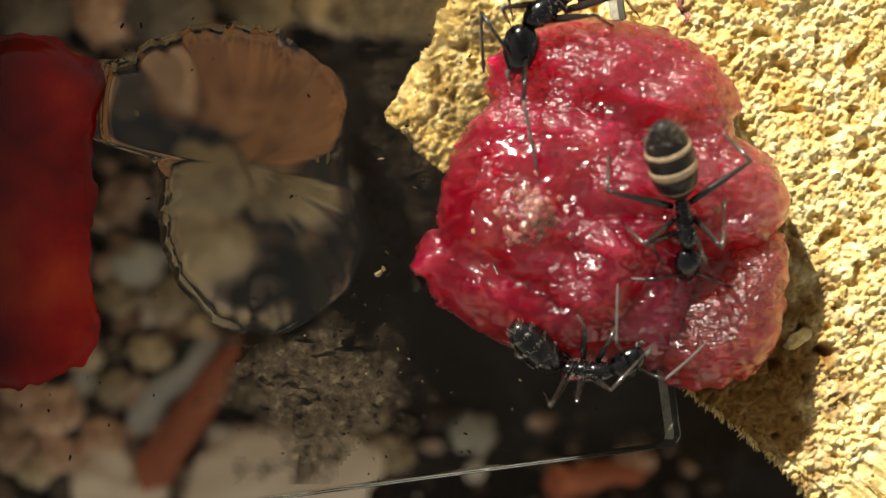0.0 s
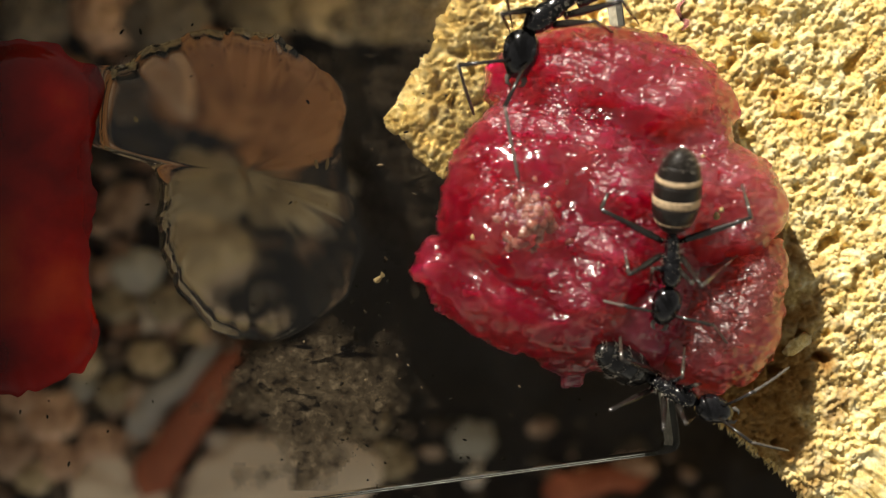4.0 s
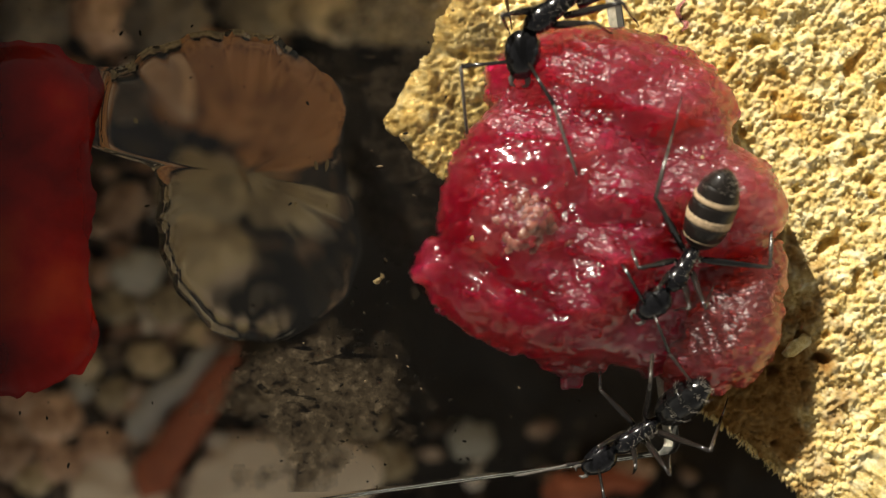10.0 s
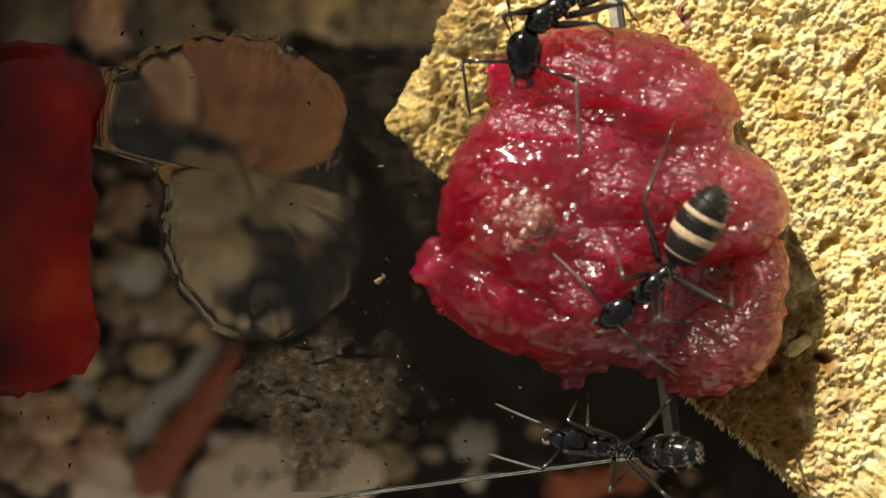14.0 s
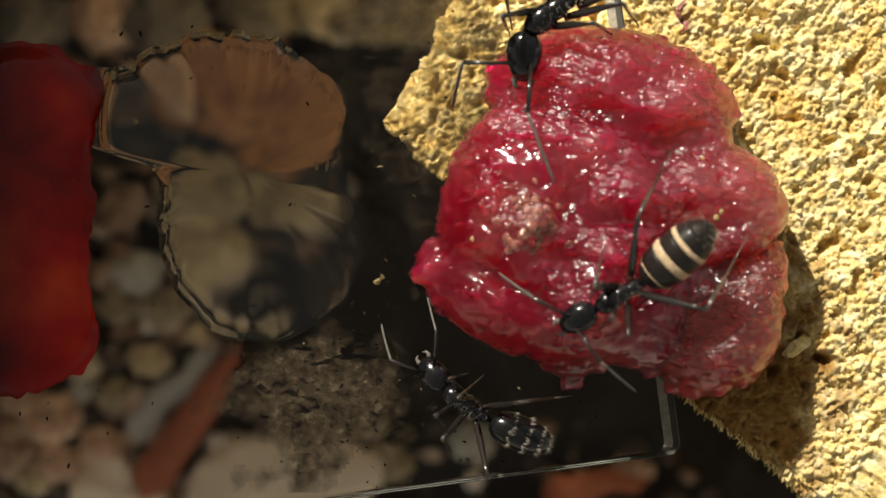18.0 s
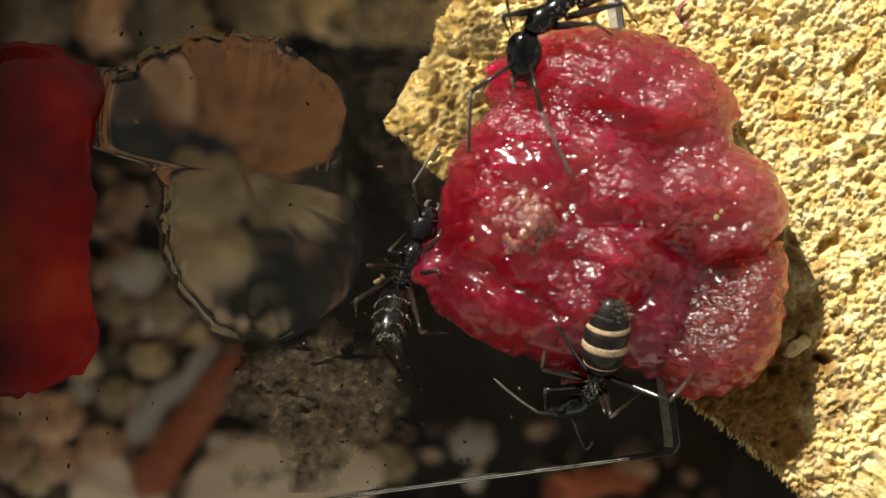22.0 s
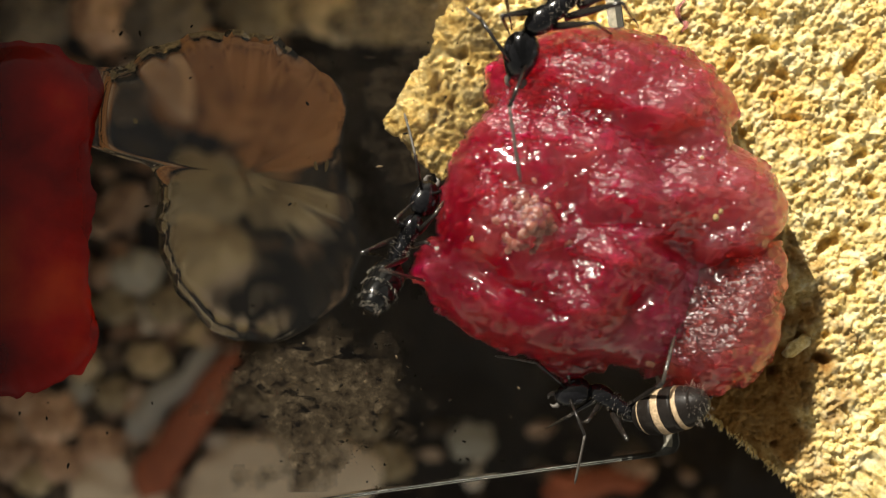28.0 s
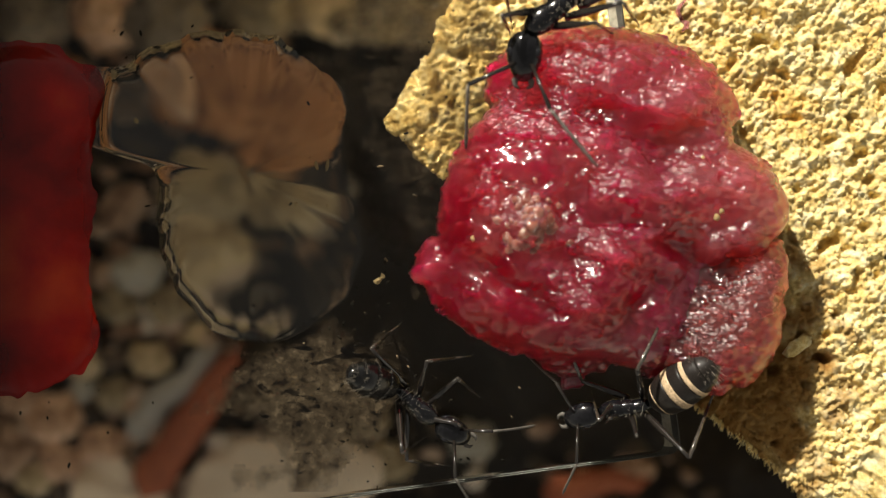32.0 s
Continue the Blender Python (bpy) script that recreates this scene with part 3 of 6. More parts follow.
def sandstone_block():
    """A rough block: its top and two sides towards the view in one fine sheet, the rest coarse."""
    def steps(dense, far):
        out, d = [], 0.0
        while d < far:
            out.append(d)
            d += 0.095 if d < dense else 1.2
        return out + [far]
    ia, ib = steps(33, 62), steps(33, 58)
    down = [0.12, 0.3, 0.6, 1.0, 1.6, 2.4, 3.4, 5, 8, 12, 18, 26, 34, 39.6]
    la = [-d for d in reversed(down)] + ia
    lb = [-d for d in reversed(down)] + ib
    na, nb = len(la), len(lb)
    verts = []
    for v in lb:
        for u in la:
            drop = max(0.0, -u) + max(0.0, -v)
            drop = min(drop, 39.6)
            uu, vv = max(u, 0), max(v, 0)
            wob = 0.5 * noise.noise(Vector((uu * 0.16, vv * 0.16, drop * 0.2))) + 0.22 * noise.noise(Vector((uu * 0.9, vv * 0.9, drop * 0.7)))
            wear = 0.5 * math.exp(-min(uu, vv) / 0.7)
            xy = BLOCK_TIP + BLOCK_A * uu + BLOCK_B * vv
            p = Vector((xy.x, xy.y, 38.7 - drop - (wear if drop == 0 else 0.5 * math.exp(-drop))))
            r = block_relief(p) * (0.6 + 0.4 * min(1.0, math.hypot(xy.x + 3.2, xy.y - 7.0) / 10))
            out = Vector((0, 0, 1)) if drop == 0 else Vector((0, 0, 0.25))
            push = Vector((0, 0, 0))
            if u < 0.6:
                push -= Vector((*BLOCK_A, 0)) * (wob + r * 0.9)
            if v < 0.6:
                push -= Vector((*BLOCK_B, 0)) * (wob + r * 0.9)
            if drop > 1.0:                     # undercut below the rim
                under = 0.42 * (drop - 1.0) if drop < 20 else 8.0
                push += Vector((*BLOCK_A, 0)) * (under if u < 0.6 else 0) + Vector((*BLOCK_B, 0)) * (under if v < 0.6 else 0)
            verts.append((p + out * r * (1.0 if drop == 0 else 0.2) + push) * MM)
    faces = [(j * na + i, j * na + i + 1, (j + 1) * na + i + 1, (j + 1) * na + i) for j in range(nb - 1) for i in range(na - 1)]
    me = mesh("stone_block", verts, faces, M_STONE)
    # painted shade and juice stain, below and right of the pulp
    damp_shade = []
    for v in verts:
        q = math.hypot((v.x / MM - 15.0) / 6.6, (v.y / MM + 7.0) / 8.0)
        damp_shade.append(max(0.0, min(1.0, (1.2 - q) * 2.2 + 1.2 * noise.noise(Vector((v.x * 700, v.y * 700, 5))))) if q < 1.8 else 0.0)
    me.attributes.new("damp_shade", "FLOAT", "POINT").data.foreach_set("value", damp_shade)
    corner_tint = []
    for v in verts:
        q = math.hypot(v.x / MM + 3.2, v.y / MM - 7.0) / 9.5
        corner_tint.append(max(0.0, min(1.0, (1.25 - q) * 2.0 + 0.8 * noise.noise(Vector((v.x * 500, v.y * 500, 2))))) if q < 2 else 0.0)
    me.attributes.new("ochre_corner", "FLOAT", "POINT").data.foreach_set("value", corner_tint)
    ob = new("stone_block", me)
    return tagged(ob, "rough yellow sandstone block with pitted grainy surface", "stone")


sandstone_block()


def stone_grains():
    """Loose grains lying on the block."""
    rng = random.Random(11)
    v, f = [], []
    for _ in range(2200):
        u, w = rng.uniform(0.2, 34), rng.uniform(0.2, 34)
        xy = BLOCK_TIP + BLOCK_A * u + BLOCK_B * w
        if xy.x > 24 or abs(xy.y) > 14:
            continue
        r = 0.05 + 0.13 * rng.random() ** 2.5
        p = Vector((xy.x, xy.y, 38.7))
        p.z += block_relief(p) + r * 0.15
        if math.hypot((xy.x - 15) / 7, (xy.y + 7) / 8) < 1 or heap(LOBES, xy.x, xy.y) > -1 or xy.x < 9 - 0.12 * (12 - xy.y) and xy.x < 11.9:
            continue
        bv, bf = blob(p, (r * rng.uniform(0.8, 1.5), r, r * 0.8), rings=4, sides=6, rough=0.5, seed=rng.random() * 40)
        base = len(v)
        v += [q * MM for q in bv]
        f += [tuple(i + base for i in g) for g in bf]
    tagged(new("sand_grains", mesh("sand_grains", v, f, M_STONE)), "loose yellow sand grains on the block", "sand grains", kind="stuff")


stone_grains()



def stone_fringe():
    """Brittle spikes along the block's lower rim."""
    rng = random.Random(21)
    pieces = []
    for _ in range(760):
        u = rng.uniform(16, 40)
        xy = BLOCK_TIP + BLOCK_A * u
        p = Vector((xy.x, xy.y, 38.2 - rng.random() * 0.9))
        wob = 0.5 * noise.noise(Vector((u * 0.16, 0, 0))) + 0.22 * noise.noise(Vector((u * 0.9, 0, 0)))
        p -= Vector((*BLOCK_B, 0)) * (wob - 0.15)
        d = (-Vector((*BLOCK_B, 0)) + Vector((*BLOCK_A, 0)) * rng.uniform(-0.3, 0.9) + Vector((0, 0, rng.uniform(-0.3, 0.3)))).normalized()
        l, r = 0.15 + 0.5 * rng.random() ** 2, rng.uniform(0.025, 0.08)
        pieces.append(tube([p, p + d * l * 0.6, p + d * l], [r, r * 0.7, r * 0.15], 5))
    v, f = scaled(joined(*pieces))
    tagged(new("stone_fringe", mesh("stone_fringe", v, f, M_STONE)), "brittle spiky crumbs along the block's rim", "stone crumbs", kind="stuff")


stone_fringe()

# ---- clear plate ----
PLATE_CORNER = Vector((13.05, -11.12))
PLATE_ALONG = Vector((-0.9912, -0.1323))     # its front edge, away from the corner
PLATE_UP = Vector((-0.1323, 0.9912))         # its end edge


def clear_plate():
    long, wide, thick, r, bev = 84.0, 42.0, 1.2, 0.7, 0.16
    ring = []
    for cx, cy, a0 in ((r, r, 180), (long - r, r, 270), (long - r, wide - r, 0), (r, wide - r, 90)):
        for k in range(7):
            a = radians(a0 + 15 * k)
            ring.append((cx + r * math.cos(a), cy + r * math.sin(a), math.cos(a), math.sin(a)))
    n = len(ring)
    verts = []
    for z, inset in ((0, bev), (-bev * 0.4, bev * 0.3), (-bev, 0), (-thick * 0.5, 0), (-thick + bev, 0), (-thick + bev * 0.4, bev * 0.3), (-thick, bev)):
        for x, y, nx, ny in ring:
            q = PLATE_CORNER + PLATE_ALONG * (x - nx * inset + (-0.8 * z / thick if x < 2 else 0)) + PLATE_UP * (y - ny * inset)
            verts.append(Vector((q.x, q.y, 40 + z)) * MM)
    faces = [(l * n + k, l * n + (k + 1) % n, (l + 1) * n + (k + 1) % n, (l + 1) * n + k) for l in range(6) for k in range(n)]
    faces += [tuple(reversed(range(n))), tuple(range(6 * n, 7 * n))]
    me = mesh("clear_plate", verts, faces, M_PLATE, smooth=False)
    bm = bmesh.new()
    bm.from_mesh(me)
    bmesh.ops.recalc_face_normals(bm, faces=bm.faces)
    bm.to_mesh(me)
    bm.free()
    me.materials.append(M_EDGE)
    me.materials.append(M_GROUND_END)
    for p in me.polygons:
        p.material_index = 1 if len(p.vertices) == 4 and abs(p.normal.z) < 0.8 else 0
        from_end = (Vector(p.center[:2]) / MM - PLATE_CORNER).dot(PLATE_ALONG)
        if p.material_index == 1 and from_end < 2 and abs(p.normal.xy.normalized().dot(PLATE_ALONG)) > 0.9 and p.center.z / MM < 40 - thick * 0.5:
            p.material_index = 2
    ob = tagged(new("clear_plate", me), "clear plastic plate with rounded corners on the block", "plate")
    ob.visible_shadow = False
    return ob


clear_plate()
pebble(-58, -2, 20, 0.97, 1.1, 20, M_PEBBLE, "grey stone carrying the far end of the plate", "support_stone", z=19.4)


def puddle(name, lobes, high, mat, label, jag=0.0, ragged=0.2, gentle=0.0, gentle_way=-40, rim=0.5):
    """A flat pool of liquid on the plate; lobes as for the pulp, in millimetres."""
    cx, cy = lobes[0][0], lobes[0][1]
    sides, rings = 300, 40
    def inside(x, y):
        """Distance to the rim, about."""
        best = []
        for lx, ly, a, b, turn, _ in lobes:
            best.append((1 - math.hypot((x - lx) / a, (y - ly) / b)) * min(a, b))
        top = max(best)
        d = top + 0.5 * math.log(sum(math.exp(min(0, (e - top)) / 0.5) for e in best))
        return d + math.exp(-max(0.0, d) / 0.7) * (jag * noise.noise(Vector((x * 0.45, y * 0.45, 3))) + jag * ragged * (3.0 if y > 9 and x > -14 else 1.0) * noise.noise(Vector((x * 1.5, y * 1.5, 8))))
    edge = []
    for k in range(sides):
        t = 2 * math.pi * k / sides
        r = 0.2
        while r < 40 and inside(cx + r * math.cos(t), cy + r * math.sin(t)) > 0:
            r += 0.05
        edge.append(r)
    edge = [sum(edge[(k + d) % sides] for d in (-1, 0, 1)) / 3 for k in range(sides)]
    broad = [sum(edge[(k + d) % sides] for d in range(-30, 31)) / 61 for k in range(sides)]
    verts, faces = [Vector((cx, cy, 40.004 + high)) * MM], []
    for i in range(1, rings + 1):
        u = 1 - (1 - i / rings) ** 1.6
        for k in range(sides):
            t = 2 * math.pi * k / sides
            r = edge[k] * u
            flat = max(0.0, math.cos(t - radians(gentle_way))) ** 2
            steep = rim + 0.5 * abs(noise.noise(Vector((math.cos(t) * 1.5, math.sin(t) * 1.5, 4))))
            slope = 0.3 + gentle * flat
            far = broad[k] * 1.08 * (1 - flat) + edge[k] * flat if gentle else broad[k] * 1.08
            shallow = max(0.03 if flat < 0.3 or not gentle else 0.0, (1 - math.exp(min(0.0, r - far) / slope)) / (1 - math.exp(-far / slope)))
            z = high * (1 - math.exp((r - edge[k]) / steep)) * shallow * (1 + 0.05 * noise.noise(Vector((cx + r * math.cos(t), cy + r * math.sin(t), 0)) * 0.3))
            verts.append(Vector((cx + r * math.cos(t), cy + r * math.sin(t), 40.004 + z)) * MM)
    faces += [(0, 1 + k, 1 + (k + 1) % sides) for k in range(sides)]
    for i in range(rings - 1):
        for k in range(sides):
            a, b = 1 + i * sides + k, 1 + i * sides + (k + 1) % sides
            faces.append((a, a + sides, b + sides, b))
    me = mesh(name, verts, faces, mat)
    low = len(verts)
    shore = [verts[1 + (rings - 1) * sides + k] for k in range(sides)]
    base = [Vector((v.x, v.y, 0.03998)) for v in shore]
    me.clear_geometry()
    me.from_pydata([tuple(v) for v in verts + shore + base], [], faces
                   + [(low + k, low + sides + k, low + sides + (k + 1) % sides, low + (k + 1) % sides) for k in range(sides)]
                   + [tuple(reversed(range(low + sides, low + 2 * sides)))])
    me.shade_smooth()
    for p in me.polygons[len(faces):]:
        p.use_smooth = False
    me.update()
    ob = tagged(new(name, me), label, name.replace("_", " "))
    ob.visible_shadow = False
    return ob


puddle("water_puddle", ((-10.5, 4.0, 5.05, 6.12, 0, 1), (-16.0, 7.2, 2.91, 1.90, 0, 1), (-17.6, 7.6, 2.0, 2.2, 0, 1), (-11.6, 7.8, 5.97, 4.04, 0, 1), (-9.8, 0.2, 5.45, 5.14, 0, 1)), 0.9, M_WATER, "clear puddle of liquid spread on the plate", 0.7, 0.2, 6.0, -8, 0.65)
puddle("red_puddle", ((-23.7, 1.4, 4.59, 8.9, 0, 1), (-22.2, 2.8, 2.55, 7.2, 0, 1), (-21.1, 7.7, 2.5, 2.3, 0, 1), (-20.7, -3.6, 1.77, 2.14, 0, 1), (-20.0, -5.3, 1.10, 1.29, 0, 1), (-22.2, 9.1, 2.14, 1.2, 0, 1), (-23.4, -5.8, 2.14, 1.84, 0, 1)), 0.5, M_RED, "dark red liquid pooled on the plate", 0.6, 0.6)


def mud_material():
    """Dried mud, worn through in places."""
    m, nt, b = material("dried_mud")
    where = nt.nodes.new("ShaderNodeTexCoord").outputs["Object"]
    cover = nt.nodes.new("ShaderNodeAttribute")
    cover.attribute_name = "cover"
    spots = node(nt, "ShaderNodeTexNoise", Scale=480.0, Detail=9.0, Roughness=0.66)
    tone = node(nt, "ShaderNodeTexNoise", Scale=1300.0, Detail=9.0, Roughness=0.68)
    for n in (spots, tone):
        nt.links.new(where, n.inputs["Vector"])
    add = node(nt, "ShaderNodeMath")
    add.operation = "ADD"
    nt.links.new(spots.outputs[0], add.inputs[0])
    nt.links.new(cover.outputs["Fac"], add.inputs[1])
    edge = node(nt, "ShaderNodeMapRange")
    for k, v in (("From Min", 0.48), ("From Max", 1.02), ("To Min", 0.0), ("To Max", 0.90)):
        edge.inputs[k].default_value = v
    nt.links.new(add.outputs[0], edge.inputs["Value"])
    ramp = node(nt, "ShaderNodeValToRGB", ramp=[(0.37, (0.003, 0.002, 0.0015)), (0.43, (0.020, 0.014, 0.008)), (0.58, (0.050, 0.037, 0.022)), (0.74, (0.17, 0.13, 0.083))])
    nt.links.new(tone.outputs[0], ramp.inputs[0])
    rifts = node(nt, "ShaderNodeTexNoise", Scale=620.0, Detail=4.0, Roughness=0.55, Distortion=0.8)
    lie = nt.nodes.new("ShaderNodeMapping")          # short cracks, lying one way
    lie.inputs["Rotation"].default_value = (0, 0, radians(25))
    lie.inputs["Scale"].default_value = (0.6, 1.5, 1.0)
    nt.links.new(where, lie.inputs["Vector"])
    nt.links.new(lie.outputs[0], rifts.inputs["Vector"])
    crack = node(nt, "ShaderNodeValToRGB", ramp=[(0.40, (0.05, 0.04, 0.03)), (0.44, (1, 1, 1))])
    nt.links.new(rifts.outputs[0], crack.inputs[0])
    torn = nt.nodes.new("ShaderNodeMix")
    torn.data_type = "RGBA"
    torn.blend_type = "MULTIPLY"
    torn.inputs["Factor"].default_value = 1.0
    nt.links.new(ramp.outputs[0], torn.inputs["A"])
    nt.links.new(crack.outputs[0], torn.inputs["B"])
    nt.links.new(torn.outputs["Result"], b.inputs["Base Color"])
    nt.links.new(edge.outputs[0], b.inputs["Alpha"])
    b.inputs["Roughness"].default_value = 0.75
    b.inputs["IOR"].default_value = 1.2
    bp = node(nt, "ShaderNodeBump", Strength=0.45, Distance=0.00012)
    nt.links.new(spots.outputs[0], bp.inputs["Height"])
    nt.links.new(bp.outputs[0], b.inputs["Normal"])
    return m


def dried_mud():
    """A thin smear of mud along the plate's front edge, thinning to a film of dust beside the pulp."""
    n = 110
    verts, tint = [], []
    for j in range(n + 1):
        for i in range(n + 1):
            x, y = -14 + 24 * i / n, -13.2 + 28 * j / n
            q = Vector((x, y)) - PLATE_CORNER
            ripple = 0.45 * noise.noise(Vector((x * 0.35, y * 0.35, 1))) + 0.2 * noise.noise(Vector((x * 1.1, y * 1.1, 7)))
            d = math.hypot((x + 6.8) / 4.6, (y + 8.0) / 3.8) + 1.7 * ripple
            film = math.hypot((x + 1.0) / 4.6, (y - 8.0) / 9.5) + ripple
            c = max(0.0, min(0.60, 1.2 - d), min(0.16, 0.5 * (1.1 - film))) * min(1, max(0, q.dot(PLATE_UP) - 0.15) / 0.5)
            verts.append(Vector((x, y, 40.02 + 0.05 * c + 0.03 * c * noise.noise(Vector((x * 3, y * 3, 2))))) * MM)
            tint.append(c)
    faces = [(j * (n + 1) + i, j * (n + 1) + i + 1, (j + 1) * (n + 1) + i + 1, (j + 1) * (n + 1) + i) for j in range(n) for i in range(n)
             if max(tint[j * (n + 1) + i], tint[(j + 1) * (n + 1) + i + 1]) > 0.02]
    me = mesh("dried_mud", verts, faces, mud_material())
    me.attributes.new("cover", "FLOAT", "POINT").data.foreach_set("value", tint)
    tagged(new("dried_mud", me), "thin brown smear of dried mud on the plate", "dried mud", kind="stuff")


dried_mud()


def plate_dirt():
    """Specks and dried crumbs on the plate."""
    rng = random.Random(3)
    v, f = [], []
    for k in range(1900):
        if k < 700:
            x, y = rng.gauss(-5.8, 2.3), rng.gauss(-8.0, 2.2)
        elif k < 1250:
            x, y = rng.gauss(-4.0, 3.5), rng.gauss(-5.0, 4.0)
            if rng.random() < 0.5:
                continue
        else:
            x, y = rng.uniform(-23, 9), rng.uniform(-12, 13)
        q = Vector((x, y)) - PLATE_CORNER
        if q.dot(PLATE_UP) < 0.3 or q.dot(PLATE_ALONG) < 0.3 or surface(x, y) > 0.05 or (k >= 700 and (x + 13) ** 2 / 60 + (y - 2) ** 2 / 70 < 1 and rng.random() < 0.8):
            continue
        r = 0.012 + 0.08 * rng.random() ** 4
        bv, bf = blob((x, y, 40 + r * 0.35), (r * rng.uniform(0.8, 2.4), r, r * 0.3), Matrix.Rotation(rng.uniform(0, 3.1), 3, "Z"), 3, 6, 0.5, rng.random() * 30)
        base = len(v)
        v += [p * MM for p in bv]
        f += [tuple(i + base for i in g) for g in bf]
    tagged(new("plate_dirt", mesh("plate_dirt", v, f, M_DIRT)), "dry dirt specks stuck to the clear plate", "dirt", kind="stuff")


plate_dirt()


def seed_crumb(x, y, wide, long, turn):
    """A dried crumb of flesh or seed stuck to the plate."""
    v, f = blob((0, 0, 0), (wide, long, wide * 0.7), None, 7, 10, 0.6, x)
    ob = new("seed_crumb", mesh("seed_crumb", [p * MM for p in v], f, M_SEED))
    ob.matrix_basis = pose(x * MM, y * MM, (40 + wide * 0.45) * MM, 0, 0, turn)
    tagged(ob, "pale yellowish dried crumb stuck to the plate", "crumb", "crumbs on the plate")


M_SEED = grained("pale_crumb", [(0.3, (0.34, 0.23, 0.09)), (0.8, (0.56, 0.42, 0.20))], 0.0004)
for _x, _y, _w, _h, _a in ((-3.55, -1.75, 0.16, 0.24, -50), (-3.3, -1.5, 0.11, 0.16, 10), (-6.9, 4.5, 0.10, 0.26, 5), (-6.3, 4.5, 0.10, 0.28, -8), (-8.0, 2.4, 0.09, 0.10, 0), (-16.6, 6.9, 0.12, 0.16, 20), (-6.3, 2.3, 0.07, 0.09, 0)):
    seed_crumb(_x, _y, _w, _h, _a)


# ---- fruit pulp ----
def pulp_relief(x, y, grain):
    """Soft folds, and fine wrinkles where the wet flesh is crumpled, in millimetres."""
    c, s = math.cos(radians(-14)), math.sin(radians(-14))
    u, w = x * c + y * s, -x * s + y * c
    fold = 1 - 2 * abs(noise.noise(Vector((u * 0.26 + 3, w * 0.5, 1.7))))
    rough = graininess(x, y)
    h = 0.10 * fold * fold + 0.17 * noise.noise(Vector((x * 0.6, y * 0.8, 2))) + 0.07 * noise.noise(Vector((x * 1.5, y * 1.9, 5))) + 0.26 * rough
    h += grain * rough * (0.16 * noise.noise(Vector((u * 1.3, w * 2.3, 1))) + 0.08 * noise.noise(Vector((u * 2.6, w * 3.6, 2))) + 0.04 * noise.noise(Vector((x * 6.0, y * 6.6, 2))))
    for cx, cy, a, b, turn, amount, tilt in CRUMPLED:      # each patch lies tilted on its fold
        q = ((x - cx) ** 2 + (y - cy) ** 2) / (a * b)
        if q < 5:
            h += tilt * math.exp(-q) * ((cx - x) * SUN_SIDE.x + (cy - y) * SUN_SIDE.y)
    return h


# crumpled patches: centre x, y, half length, half width, turn in degrees, amount, tilt of the fold
CRUMPLED = (
    (8.3, 9.6, 3.9, 1.7, -8, 1.0, 0.29), (12.4, 8.6, 2.0, 1.4, -30, 1.0, 0.56), (10.6, 7.6, 3.2, 0.6, -15, 1.0, 0.73), (4.2, 6.3, 1.8, 0.8, -6, 1.1, -0.4), (7.4, 5.7, 1.7, 0.6, -12, 1.3, 0.5), (5.7, 7.5, 1.7, 0.7, -20, 1.1, 0.45), (9.0, 4.8, 0.8, 0.5, 0, 1.0, 0.42), (3.2, 7.4, 1.2, 0.9, 0, 0.8, 0.21),
    (9.0, 3.7, 1.5, 1.0, -4, 1.4, 0.75), (11.7, 3.6, 1.8, 1.0, 0, 1.4, 0.62), (10.0, 0.9, 1.3, 0.35, 0, 0.9, 0.72), (7.8, 0.1, 2.8, 0.8, -28, 1.1, 0.96), (6.6, -2.4, 1.7, 1.0, -25, 1.0, 0.7), (2.2, -2.3, 1.4, 0.4, -8, 0.5, 0.2), (4.4, 1.4, 1.6, 1.3, 60, 0.8, -0.1),
    (2.2, 3.0, 0.8, 1.8, 20, 0.6, 0.29), (15.2, 4.2, 2.0, 1.6, -40, 0.9, 0.15), (14.6, 0.6, 2.4, 0.8, 15, 0.5, 0.6), (16.3, -1.6, 1.4, 2.0, -30, 0.8, 0.36), (14.0, -3.6, 2.6, 1.4, 10, 0.7, 0.47), (13.4, -5.4, 1.8, 0.9, 0, 0.5, 0.5),
)


def graininess(x, y):
    """0 on smooth sheer flesh, 1 where the flesh is crumpled and paler."""
    f = 0.02 + 0.45 * noise.noise(Vector((x * 1.1, y * 1.7, 2))) + 0.25 * noise.noise(Vector((x * 2.6, y * 3.4, 7)))
    for cx, cy, a, b, turn, amount, _ in CRUMPLED:
        c, s = math.cos(radians(turn)), math.sin(radians(turn))
        u, v = ((x - cx) * c + (y - cy) * s) / a, (-(x - cx) * s + (y - cy) * c) / b
        q = u * u + v * v
        if q < 5:
            f += amount * math.exp(-q)
    f = max(0.0, min(1.0, f))
    return f * f * (3 - 2 * f)


def off_plate(x, y):
    """How far a place lies beyond the plate's end."""
    return -(Vector((x, y)) - PLATE_CORNER).dot(PLATE_ALONG)


